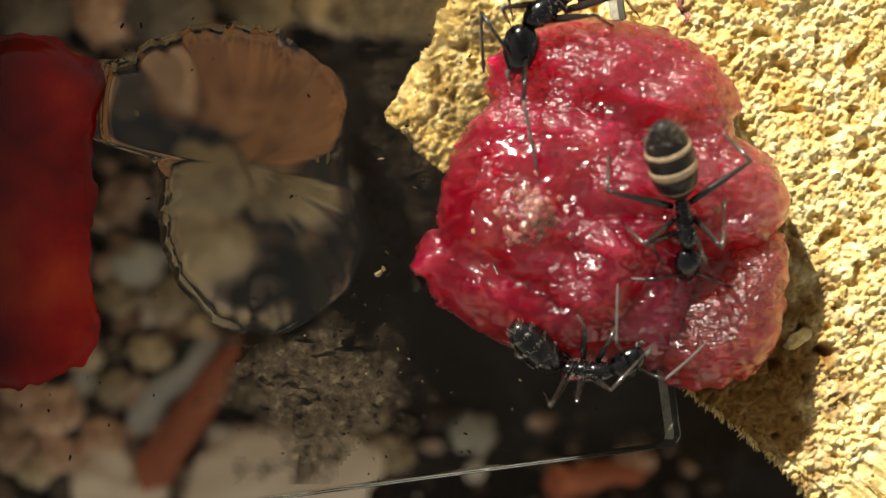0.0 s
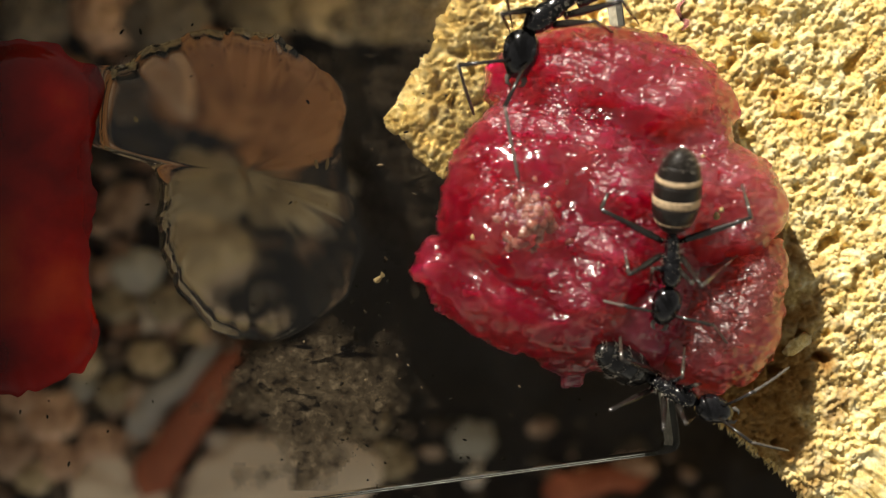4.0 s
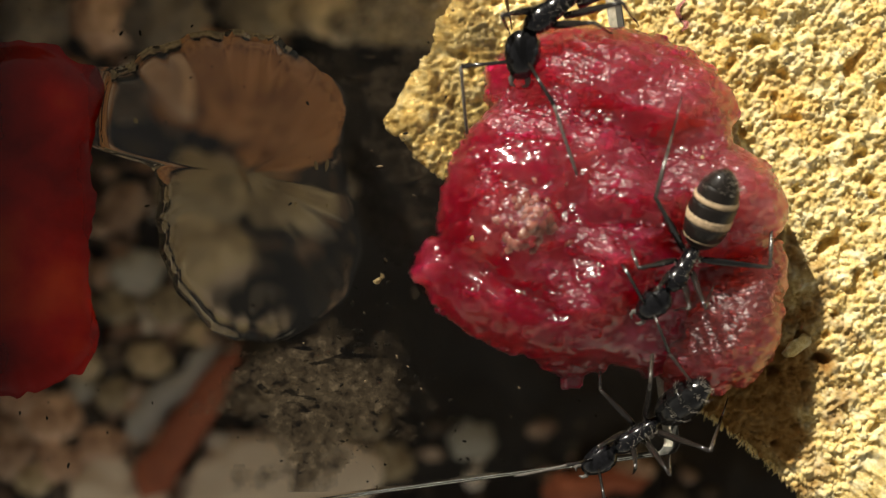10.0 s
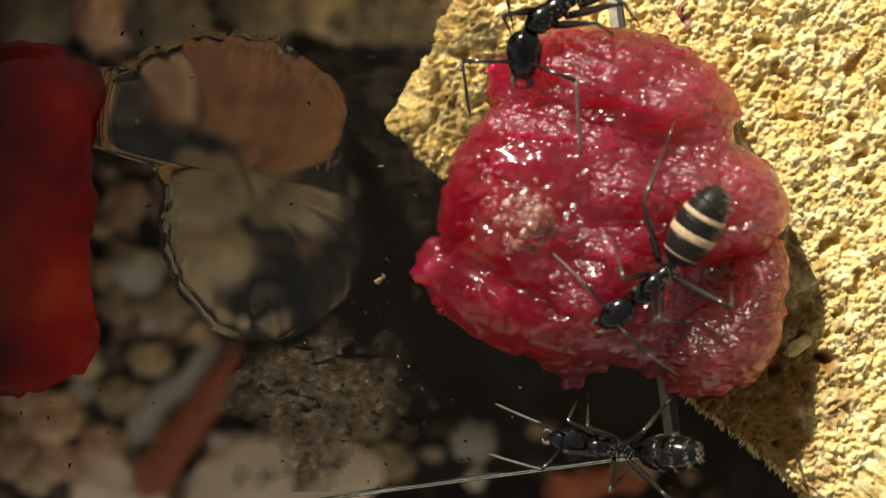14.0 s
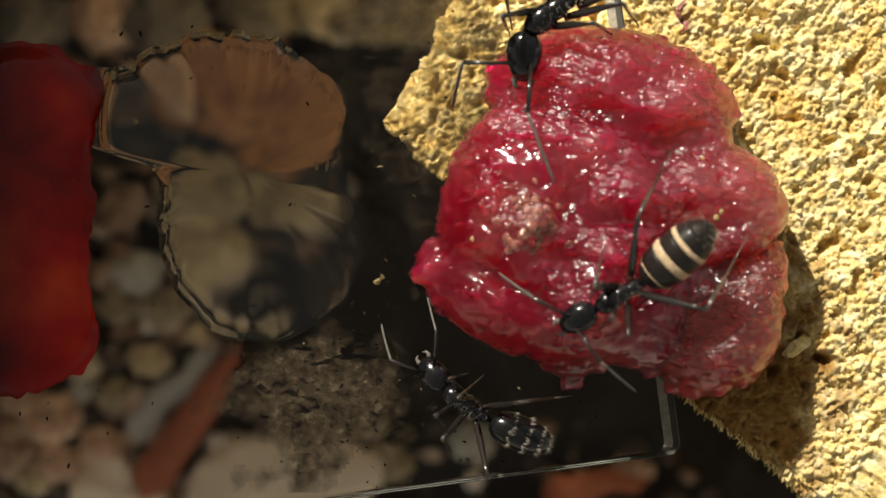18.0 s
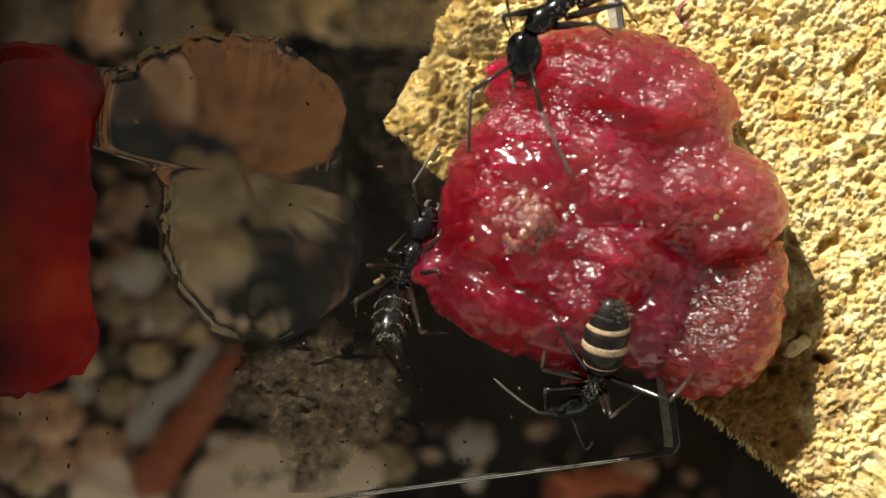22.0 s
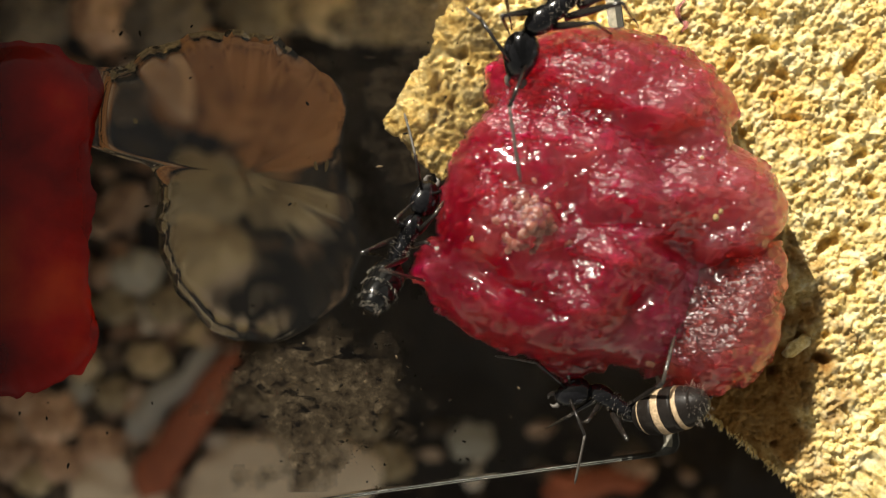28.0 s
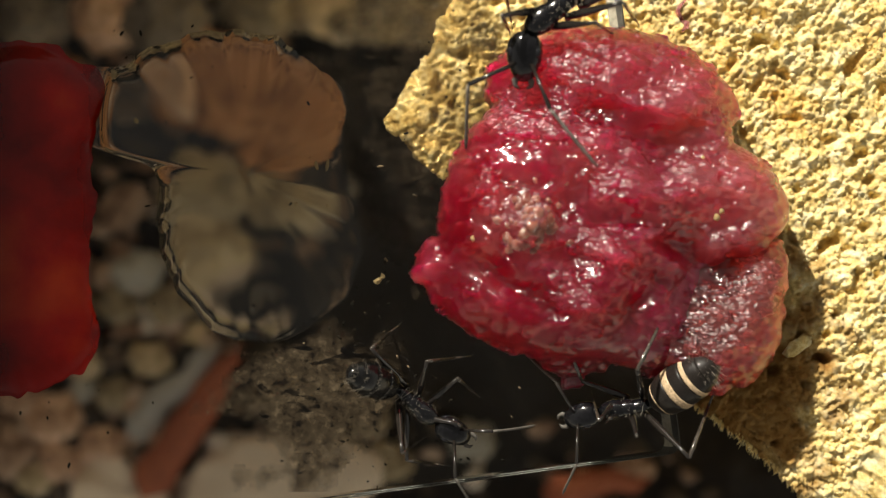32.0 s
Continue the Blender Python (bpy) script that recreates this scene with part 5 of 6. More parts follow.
# ---- what moves ----
def motions():
    whole = [0, 1, 2, 3, 4, 5] + [t / 2 for t in range(12, 65)]
    # seconds; waist, neck, front of the head, tip of the gaster
    top_rows = [
        (0, 6.79, 12.97, 4.4, 4.07, 10.93, 4.2, 3.65, 8.31, 3.6, 9.69, 16.87, 4.6),
        (6, 6.89, 13.04, 4.4, 4.17, 11, 4.2, 3.63, 8.35, 3.6, 9.79, 16.94, 4.6),
        (8, 6.89, 13.07, 4.4, 4.17, 11.03, 4.2, 3.86, 8.39, 3.6, 9.79, 16.97, 4.6),
        (13, 6.87, 13.06, 4.4, 4.15, 11.02, 4.2, 3.9, 8.35, 3.6, 9.77, 16.96, 4.6),
        (19, 6.9, 13.03, 4.4, 4.18, 10.99, 4.2, 4.08, 8.29, 3.6, 9.8, 16.93, 4.6),
        (23, 6.9, 13.03, 4.4, 4.18, 10.99, 4.2, 3.93, 8.29, 3.6, 9.8, 16.93, 4.6),
        (28, 6.92, 13.01, 4.4, 4.2, 10.97, 4.2, 3.66, 8.36, 3.6, 9.82, 16.91, 4.6),
        (29, 6.91, 13.01, 4.4, 4.19, 10.97, 4.2, 4, 8.41, 3.6, 9.81, 16.91, 4.6),
        (32, 6.89, 13, 4.4, 4.17, 10.96, 4.2, 4.06, 8.34, 3.6, 9.79, 16.9, 4.6),
    ]
    # seconds; knee and foot of each leg
    top_legs = {
        ('front', 1): [(0, 3, 11.48, 6.12, 3.53, 11.25, 2.04)],
        ('middle', 1): [(0, 3.36, 12.94, 6.17, 3.73, 11.47, 1.15)],
        ('hind', 1): [(0, 4.05, 14.74, 6.22, 3.24, 16.85, 0.13)],
        ('front', -1): [(0, 7.25, 11.09, 6.12, 8.98, 11.01, 2.78)],
        ('middle', -1): [(0, 8.36, 11.97, 6.17, 10.44, 11.79, 1.36)],
        ('hind', -1): [(0, 9.87, 13.35, 6.22, 12.39, 13.16, 0.23)],
    }
    banded_rows = [
        (0, 11.81, 2.11, 5.25, 12.37, -0.37, 4.3, 12.44, -1.54, 3.53, 10.34, 5.55, 7.65),
        (1, 11.97, 2.07, 5.19, 12.47, -0.47, 4.38, 12.42, -1.4, 3.61, 10.68, 5.73, 7.59),
        (2, 12.43, 1.83, 5.16, 12.63, -1, 5.16, 12.53, -2.32, 3.66, 10.5, 5.28, 7.56),
        (3, 10.78, 0.88, 4.92, 11.23, -1.26, 4.48, 11.3, -2.33, 4.12, 10.63, 5.16, 6.85),
        (6, 13.02, 0.1, 4.13, 12.07, -1.77, 4.16, 11.12, -3.06, 4.12, 13.67, 4.04, 6.53),
        (7, 13.36, 0.11, 4.43, 12.4, -1.76, 3.94, 10.92, -2.62, 4.18, 14.43, 3.95, 6.83),
        (8, 13.63, -0.01, 4.49, 12.69, -1.89, 3.91, 11.06, -2.74, 4.17, 14.42, 3.97, 6.86),
        (9, 12.88, 0.56, 4.44, 11.77, -1.58, 4.27, 10.78, -3.02, 4.18, 14.07, 4.54, 6.64),
        (10, 12.86, -0, 3.91, 11.47, -2, 4.4, 10.37, -3.02, 4.11, 13.88, 3.88, 6.31),
        (11, 12.76, -0.43, 3.63, 11.16, -2, 4.44, 9.31, -3.43, 4.44, 14.04, 3.65, 5.57),
        (12, 12.02, -1.42, 4.41, 10.43, -2.85, 4.5, 8.88, -3.43, 4.38, 14.15, 2.83, 5.09),
        (13, 11.34, -0.85, 4.87, 10.1, -2.28, 4.64, 8.71, -3.57, 4.39, 13.28, 2.88, 6.97),
        (14, 11.41, -0.85, 4.83, 9.77, -2.41, 4.8, 8.38, -3.42, 4.58, 13.53, 3.04, 6.39),
        (17, 11.71, -0.97, 4.65, 10, -2.39, 4.63, 8.29, -3.39, 4.61, 13.75, 2.94, 6.27),
        (18, 9.92, -1.67, 5.09, 7.92, -2.79, 5.26, 6.13, -3.8, 4.84, 13.1, 1.26, 6.93),
        (19, 9.47, -2.37, 5.26, 7.09, -3.37, 5.03, 5.47, -4.27, 4.22, 13.41, 0.45, 5.26),
        (20, 9.14, -2.94, 5.12, 6.98, -3.95, 4.74, 5.35, -4.82, 3.84, 12.87, 0.31, 5.12),
        (21, 8.59, -4.69, 4.44, 7.98, -6.16, 2.52, 6.77, -7.18, 1.32, 10.56, -0.8, 6.21),
        (22, 8.14, -6.46, 2.42, 7.88, -7.53, 0.9, 7.02, -8.03, 0.5, 8.54, -1.82, 4.82),
        (23, 9.06, -7.05, 1.1, 8.34, -7.53, 0.9, 7.47, -8.79, 0.5, 11.19, -3.45, 3.5),
        (24, 9.82, -8.1, 1.1, 8.34, -8.28, 0.9, 6.87, -8.33, 0.5, 12.79, -6.06, 3.5),
        (25, 10.12, -9.16, 1.1, 9.1, -8.73, 0.9, 7.78, -8.79, 0.5, 10.1, -4.9, 3.5),
        (28, 10.14, -8.87, 1.1, 9.26, -8.3, 0.9, 7.15, -9.05, 0.9, 13.19, -7.68, 3.5),
        (29, 10.43, -8.88, 1.1, 9.1, -8.45, 0.9, 7.94, -8.96, 0.5, 12.8, -6.66, 3.5),
        (30, 10.56, -9.33, 1.1, 9.38, -8.46, 0.9, 7.77, -9.12, 0.5, 14.23, -8.12, 3.5),
        (31, 10.71, -9.34, 1.1, 9.38, -8.61, 0.9, 7.61, -9.27, 0.5, 13.07, -7.4, 3.5),
        (32, 11, -8.29, 1.1, 9.98, -8.46, 0.9, 8.37, -8.97, 0.5, 13.93, -5.66, 3.5),
    ]
    # seconds; knee and foot of each leg
    banded_legs = {
        ('hind', 1): [(0, 8.02, 2.47, 6.23, 8.41, 5.38, 3.93), (1, 8.14, 2.66, 5.92, 8.33, 5.58, 3.86), (2, 8.72, 2.57, 6.34, 8.79, 5.33, 3.89), (3, 6.82, 1.93, 4.89, 7.88, 5.65, 3.87), (6, 10.22, 1.67, 6.21, 12.45, 3.71, 3.68), (7, 10.47, 2.34, 5.93, 12.23, 6.87, 4.07), (8, 10.93, 2.26, 6.15, 12.34, 6.87, 4.2), (9, 10.79, 2.76, 6.49, 12.43, 6.92, 3.84), (10, 10.5, 2.51, 5.86, 11.75, 7.26, 5.86), (11, 11, 2.38, 5.81, 12.34, 7.17, 4.28), (12, 10.46, 1.82, 5.99, 11.71, 6.97, 5.99), (13, 9.78, 2.21, 6.6, 11.72, 6.79, 5.09), (14, 9.72, 2.26, 6.5, 11.73, 6.8, 4.94), (17, 10.24, 2.1, 6.57, 11.61, 6.92, 6.57), (18, 9.39, 1.53, 7.19, 11.73, 5.31, 4.5), (19, 9.39, 1.07, 7, 12.48, 4.96, 7), (20, 8.89, -0.25, 7.14, 11.59, 2.49, 3.64), (21, 8.33, -2.19, 6.3, 10.17, 2.57, 5.27), (22, 5.76, -3.85, 4.16, 7.51, -0.26, 3.91), (23, 8.14, -4.79, 3.11, 10.48, -0.84, 3.45), (24, 8.78, -6.1, 3.14, 10.57, -2.31, 2.93), (25, 6.59, -6.53, 1.78, 10.43, -2.9, 2.9), (28, 10.85, -7.28, 3.12, 12.4, -3.37, 2.63), (29, 7.91, -6.76, 3.13, 10.42, -2.33, 2.96), (30, 10.67, -7.58, 3.13, 12.06, -5.94, 1.92), (31, 10.66, -7.59, 3.14, 12.06, -5.95, 1.91), (32, 10.08, -6.71, 3.12, 12.05, -2.35, 2.7)],
        ('hind', -1): [(0, 15.39, 4.02, 5.02, 13.7, 6.34, 3.01), (1, 15.97, 3.64, 4.97, 15.13, 6.94, 1.95), (2, 16.04, 3.81, 5.04, 14.91, 6.19, 2.39), (3, 13.73, 2.79, 6.52, 14.03, 6.02, 3.05), (6, 17.27, -1.54, 4.01, 16.73, 2.72, 3.34), (7, 17.45, -1.32, 4.23, 16.82, 2.88, 3.25), (8, 17.49, -1.68, 4.28, 17, 2.75, 3.21), (9, 16.63, -1.38, 4.29, 16.85, 3.06, 3.17), (10, 17.14, -1.01, 3.86, 17.1, 3.22, 2.91), (11, 17.04, -0.87, 3.63, 16.95, 3.07, 3.1), (12, 15.47, -3.57, 4.31, 16.62, -0.59, 2.1), (13, 12.88, -3.29, 6.91, 15.63, -1.17, 3.03), (14, 13.69, -2.74, 6.9, 15.03, -0.59, 2.37), (17, 13.51, -3.27, 6.73, 15.26, -1.15, 2.31), (18, 12.72, -2.92, 7.2, 15.4, 0.74, 4.66), (19, 12.23, -2.64, 7.31, 15.36, 0.65, 4.79), (20, 12.4, -3.07, 6.42, 15.44, 0.66, 4.45), (21, 12.52, -3.94, 4.1, 15.54, 0.75, 4.1), (22, 11.54, -7.75, 3.96, 13.61, -5.88, 2.37), (23, 12.23, -8.36, 2.62, 13.63, -6.18, 2.26), (24, 12.82, -8.65, 2.66, 14.02, -5.27, 2.56), (25, 12.14, -10.13, 3.12, 14.57, -8.94, -0.65), (28, 13.49, -9.35, 0.92, 14.38, -7.83, 1.01), (29, 12.43, -10.21, 3.13, 14.88, -8.34, -0.65), (30, 14.36, -9.66, 0.93, 15.33, -8.66, -0.65), (31, 12.85, -9.63, 3.14, 14.8, -7.92, 0.32), (32, 12.41, -10.51, 3.12, 14.36, -7.47, 1.6)],
        ('middle', 1): [(0, 9.77, -0.14, 6.55, 8.72, 1.21, 4.18), (1, 9.79, -0.18, 6.43, 8.28, 1.3, 4.26), (2, 9.83, -0.37, 6.37, 8.17, 1.2, 4.27), (3, 8.73, -1.44, 6.36, 8.91, 1.03, 4.15), (6, 9.99, -1.16, 5.76, 9.21, 1.1, 4.05), (7, 10.24, -1.1, 5.66, 9.22, 1.12, 4.04), (8, 10.39, -1.08, 5.53, 9.06, 1.08, 4.1), (9, 9.9, -0.79, 6.01, 8.92, 1.14, 4.14), (10, 9.68, -0.98, 5.72, 9.08, 1.15, 4.09), (11, 9.78, -1.11, 5.9, 8.62, 1.15, 4.21), (12, 9.26, -1.79, 6.53, 8.47, 1.01, 4.24), (13, 8.7, -1.65, 6.82, 8.39, 1.15, 4.25), (14, 8.75, -1.51, 6.9, 8.43, 1.15, 4.24), (17, 8.84, -1.62, 6.68, 8.05, 1.17, 4.28), (18, 7.39, -1.88, 7.25, 8.32, 1.03, 4.37), (19, 6.65, -1.26, 7.01, 7.62, 0.17, 4.21), (20, 6.48, -1.62, 6.77, 7.48, 0.03, 4.13), (21, 6.14, -3.16, 4.63, 7.34, 0.03, 4.13), (22, 5.1, -6.29, 2.73, 5.55, -3.47, 3.26), (23, 5.52, -6.74, 2.03, 5.86, -4.35, 3.08), (24, 6.28, -6.96, 1.9, 5.85, -3.47, 3.24), (25, 6.24, -7.54, 0.8, 5.68, -2.58, 3.55), (28, 6.55, -7.24, 0.87, 5.87, -3.48, 3.24), (29, 6.81, -7.07, 1.12, 5.68, -2.6, 3.54), (30, 6.8, -7.23, 1.05, 5.83, -2.9, 3.37), (31, 6.94, -7.07, 1.14, 5.83, -2.91, 3.36), (32, 7.36, -7.05, 1.38, 6.3, -4.69, 2.91)],
        ('middle', -1): [(0, 13.52, -0.36, 6.78, 14.36, 2.65, 3.97), (1, 13.77, -0.59, 6.56, 14.26, 2.12, 3.78), (2, 14.45, -0.64, 6.92, 15.28, 1.3, 3.52), (3, 12.1, -1.21, 6.79, 15.29, 0.17, 4.44), (6, 13.43, -2.97, 6.01, 14.51, -1.68, 2.23), (7, 13.51, -2.95, 6.07, 14.65, -1.51, 2.29), (8, 13.33, -2.93, 6.2, 14.58, -1.79, 2.35), (9, 12.82, -1.8, 6.44, 14.3, -1.19, 2.56), (10, 12.89, -2.92, 6.15, 14.22, -1.77, 2.33), (11, 12.18, -3.06, 6.07, 14.44, -3.09, 2.61), (12, 11.13, -3.58, 6.53, 14.3, -3.02, 3.83), (13, 10.57, -3.29, 6.82, 13.05, -3.77, 3.47), (14, 10.4, -3.43, 6.9, 13.12, -3.76, 3.72), (17, 10.62, -3.55, 6.72, 12.99, -3.47, 3.25), (18, 8.94, -4.12, 7.25, 9.8, -3.91, 3.14), (19, 8.36, -5.12, 7.07, 10.07, -4.63, 3.26), (20, 8.42, -4.35, 7.03, 8.76, -6.09, 3.22), (21, 9.11, -7.1, 5.76, 9.92, -5.29, 2.32), (22, 8.55, -8.5, 3.7, 10.85, -7.59, 0.3), (23, 8.95, -8.9, 2.95, 9.77, -8.48, -0.65), (24, 8.94, -9.18, 3.04, 9, -9.1, -0.65), (25, 8.8, -9.77, 3, 9.62, -9.41, -0.65), (28, 9.41, -9.64, 2.99, 9.48, -9.73, -0.65), (29, 9.82, -9.78, 3.03, 9.78, -9.27, -0.65), (30, 9.81, -10.08, 3.04, 9.92, -9.59, -0.65), (31, 9.8, -10.08, 3.04, 9.91, -9.59, -0.65), (32, 9.95, -9.51, 2.98, 10.22, -9.28, -0.65)],
        ('front', 1): [(0, 10.11, -0.08, 6.19, 11.38, -1.39, 3.44), (1, 10.13, -0.32, 6.04, 11.35, -1.36, 3.16), (2, 10.83, -0.56, 6.96, 11.67, -1.59, 3.94), (3, 9.79, -0.66, 6.65, 10.42, -2, 3.7), (6, 11.11, -1.85, 6.23, 10.97, -2.68, 3.04), (7, 11.04, -1.99, 5.85, 10.55, -2.23, 2.95), (8, 11.33, -2.25, 5.77, 10.85, -2.06, 2.91), (9, 10.71, -1.67, 6.19, 10.7, -2.35, 2.96), (10, 10.58, -1.94, 6.21, 10.41, -2.63, 2.99), (11, 10.15, -1.66, 6.21, 10.37, -1.16, 3.21), (12, 9.8, -2.2, 6.56, 9.42, -2.31, 3.61), (13, 9.48, -1.92, 6.74, 9.11, -2.6, 3.61), (14, 9.3, -1.92, 6.89, 8.94, -2.6, 3.68), (17, 9.39, -1.9, 6.71, 8.85, -2.58, 3.68), (18, 7.65, -1.61, 7.3, 7.19, -2.84, 4.28), (19, 6.33, -2.22, 6.9, 5.8, -2.86, 3.71), (20, 6.08, -2.73, 6.63, 5.83, -3.02, 3.36), (21, 5.77, -6.15, 4.08, 5.73, -4.66, 2.89), (22, 5.37, -7.4, 2, 5.59, -8.88, -0.65), (23, 5.92, -7.35, 2.44, 6.03, -9.2, -0.29), (24, 6.51, -8.22, 2.55, 6.21, -9.09, -0.62), (25, 6.85, -7.68, 2.12, 7.15, -9.41, -0.65), (28, 6.87, -8.93, 0.65, 6.39, -9.42, -0.65), (29, 7.28, -8.87, 2.23, 6.99, -8.03, -0.65), (30, 7.49, -9.12, 1.57, 6.98, -8.35, -0.65), (31, 7.46, -9.09, 1.8, 6.97, -8.51, -0.65), (32, 8.1, -8.98, 2.59, 8.03, -7.71, -0.46)],
        ('front', -1): [(0, 12.69, -0.77, 6.46, 13.79, -1.97, 3.59), (1, 12.84, -1.01, 6.37, 14.58, -1.84, 3.68), (2, 13.11, -0.96, 7.18, 13.68, -0.44, 3.97), (3, 11.85, -1.21, 6.65, 13.4, -0.12, 3.95), (6, 12.65, -2.83, 6.13, 12.61, -3.42, 2.88), (7, 12.74, -3.11, 5.75, 12.21, -3.27, 2.69), (8, 12.97, -3.23, 5.71, 12.96, -3.7, 2.57), (9, 12.24, -2.51, 6.18, 12.17, -3.08, 2.93), (10, 12.11, -2.92, 6.18, 11.89, -3.22, 2.9), (11, 11.53, -2.91, 6.27, 11.57, -3.51, 3.03), (12, 11.05, -3.44, 6.56, 10.63, -3.78, 3.3), (13, 10.44, -3.3, 6.74, 10.29, -3.91, 3.5), (14, 10.29, -3.58, 6.75, 9.98, -3.77, 3.47), (17, 10.37, -3.56, 6.61, 10.06, -4.04, 3.36), (18, 8.2, -3.24, 7.3, 7.92, -4.14, 4.14), (19, 7.24, -4.69, 6.86, 6.81, -5.75, 3.77), (20, 7.56, -4.63, 6.92, 7.39, -5.32, 3.7), (21, 8.64, -7.04, 5.07, 8.51, -7.42, 1.79), (22, 8.34, -8.44, 3.12, 8.47, -7.95, -0.14), (23, 7.95, -8.63, 2.79, 8.21, -8.46, -0.5), (24, 8.52, -8.9, 2.95, 8.5, -9.21, -0.34), (25, 8.09, -8.76, 2.87, 7.88, -9.52, -0.33), (28, 7.53, -8.94, 2.76, 7.3, -9.55, -0.48), (29, 8.08, -8.92, 2.93, 7.88, -9.53, -0.3), (30, 8.07, -9.07, 2.94, 7.86, -9.69, -0.29), (31, 8.06, -8.92, 2.95, 7.85, -9.69, -0.25), (32, 8.65, -8.8, 2.85, 8.79, -9.55, -0.36)],
    }
    bristly_rows = [
        (0, 6.17, -6.58, 2.44, 8.83, -6.88, 2.44, 10.85, -5.02, 3.53, 2.93, -3.48, 4.06),
        (1, 5.96, -6.03, 3.08, 8.74, -6.18, 3.08, 11.22, -6.03, 3.08, 2.58, -3.96, 3.58),
        (2, 7.82, -6.65, 2.45, 10.77, -7.24, 2.45, 13.43, -6.72, 3.13, 4.33, -6.07, 3.84),
        (3, 10.75, -6.6, 2.59, 13.11, -6.96, 3.28, 15.3, -7.4, 3.28, 7.23, -5.89, 3.81),
        (6, 10.99, -7.57, 1.2, 11.95, -9.72, 0.9, 13.61, -10.93, 0.9, 9.42, -3.81, 3.6),
        (7, 11.75, -8.16, 1.2, 10.89, -9.71, 0.9, 10.89, -12.13, 0.9, 12.76, -4.96, 3.6),
        (8, 11.74, -8.89, 1.2, 9.83, -10.29, 0.9, 7.57, -10.74, 0.9, 14.24, -6.4, 3.45),
        (9, 11.45, -8.88, 1.2, 9.84, -10.59, 0.9, 8.78, -12.4, 0.9, 14.1, -6.4, 3.45),
        (10, 11.31, -9.18, 1.2, 9.4, -10.58, 0.9, 7.59, -11.79, 0.9, 14.12, -6.54, 3.4),
        (11, 11.45, -9.32, 1.2, 9.39, -10.88, 0.9, 6.82, -11.03, 0.9, 14.4, -6.54, 3.4),
        (12, 12.19, -10.37, 1.2, 9.83, -9.67, 0.9, 8.92, -7.25, 0.9, 15.26, -10.16, 3.44),
        (13, 12.47, -10.68, 1.2, 9.77, -9.47, 1.2, 8.86, -7.22, 1.2, 15.56, -11.35, 3.32),
        (14, 10.2, -10.83, 1.2, 7.34, -10.38, 1.2, 4.93, -9.93, 1.2, 13.37, -10.48, 3.27),
        (17, 6.05, -10.35, 1.2, 3.19, -9.9, 1.2, 1.08, -8.54, 1.2, 9.02, -10.7, 3.54),
        (18, 2.28, -8.99, 1.2, 0.18, -7.53, 0.9, -0.89, -6.05, 0.5, 6.04, -10.5, 1.2),
        (19, 0.02, -6.59, 1.2, -1.19, -4.81, 0.9, -1.49, -2.69, 0.9, 2.28, -9.9, 1.2),
        (20, -0.59, -6.29, 1.2, -1.5, -4.65, 0.9, -1.66, -2.71, 0.5, 1.18, -8.83, 3.4),
        (21, -2.09, -3.73, 1.2, -1.95, -1.78, 0.9, -1.64, 0.79, 0.9, -0.71, -6.68, 3.16),
        (22, -2.39, -2.08, 1.2, -1.49, 0.03, 0.9, -0.58, 2.3, 0.9, -2.73, -4.46, 3.6),
        (23, -2.53, -1.93, 1.2, -1.64, 0.03, 0.9, -0.58, 2.15, 0.9, -3.02, -4.46, 3.6),
        (24, -2.38, -1.17, 1.2, -1.48, 0.03, 0.9, -1.03, 2.15, 0.9, -3.6, -3.3, 3.6),
        (25, -1.45, -0.41, 2.16, -0.57, 1.09, 0.9, -0.12, 2.71, 1.85, -3.25, -2.68, 4.56),
        (28, -2.51, -0.59, 1.2, -1.62, 1.22, 0.9, -0.87, 3.06, 0.5, -3.72, -3.03, 3.6),
        (29, -2.83, -1.79, 1.2, -2.39, 0.31, 0.9, -1.95, 2.14, 0.5, -4.03, -4.34, 3.6),
        (30, -2.99, -4.51, 1.2, -1.5, -4.53, 0.9, 0.02, -4.71, 0.5, -5, -4.77, 3.6),
        (31, -2.1, -7.22, 1.2, -0.29, -7.7, 0.9, 1.68, -8.06, 0.5, -4.77, -6.23, 3.6),
        (32, -2.4, -7.52, 1.2, -0.75, -8.92, 0.9, 1.06, -9.97, 0.9, -4.63, -6.52, 3.6),
    ]
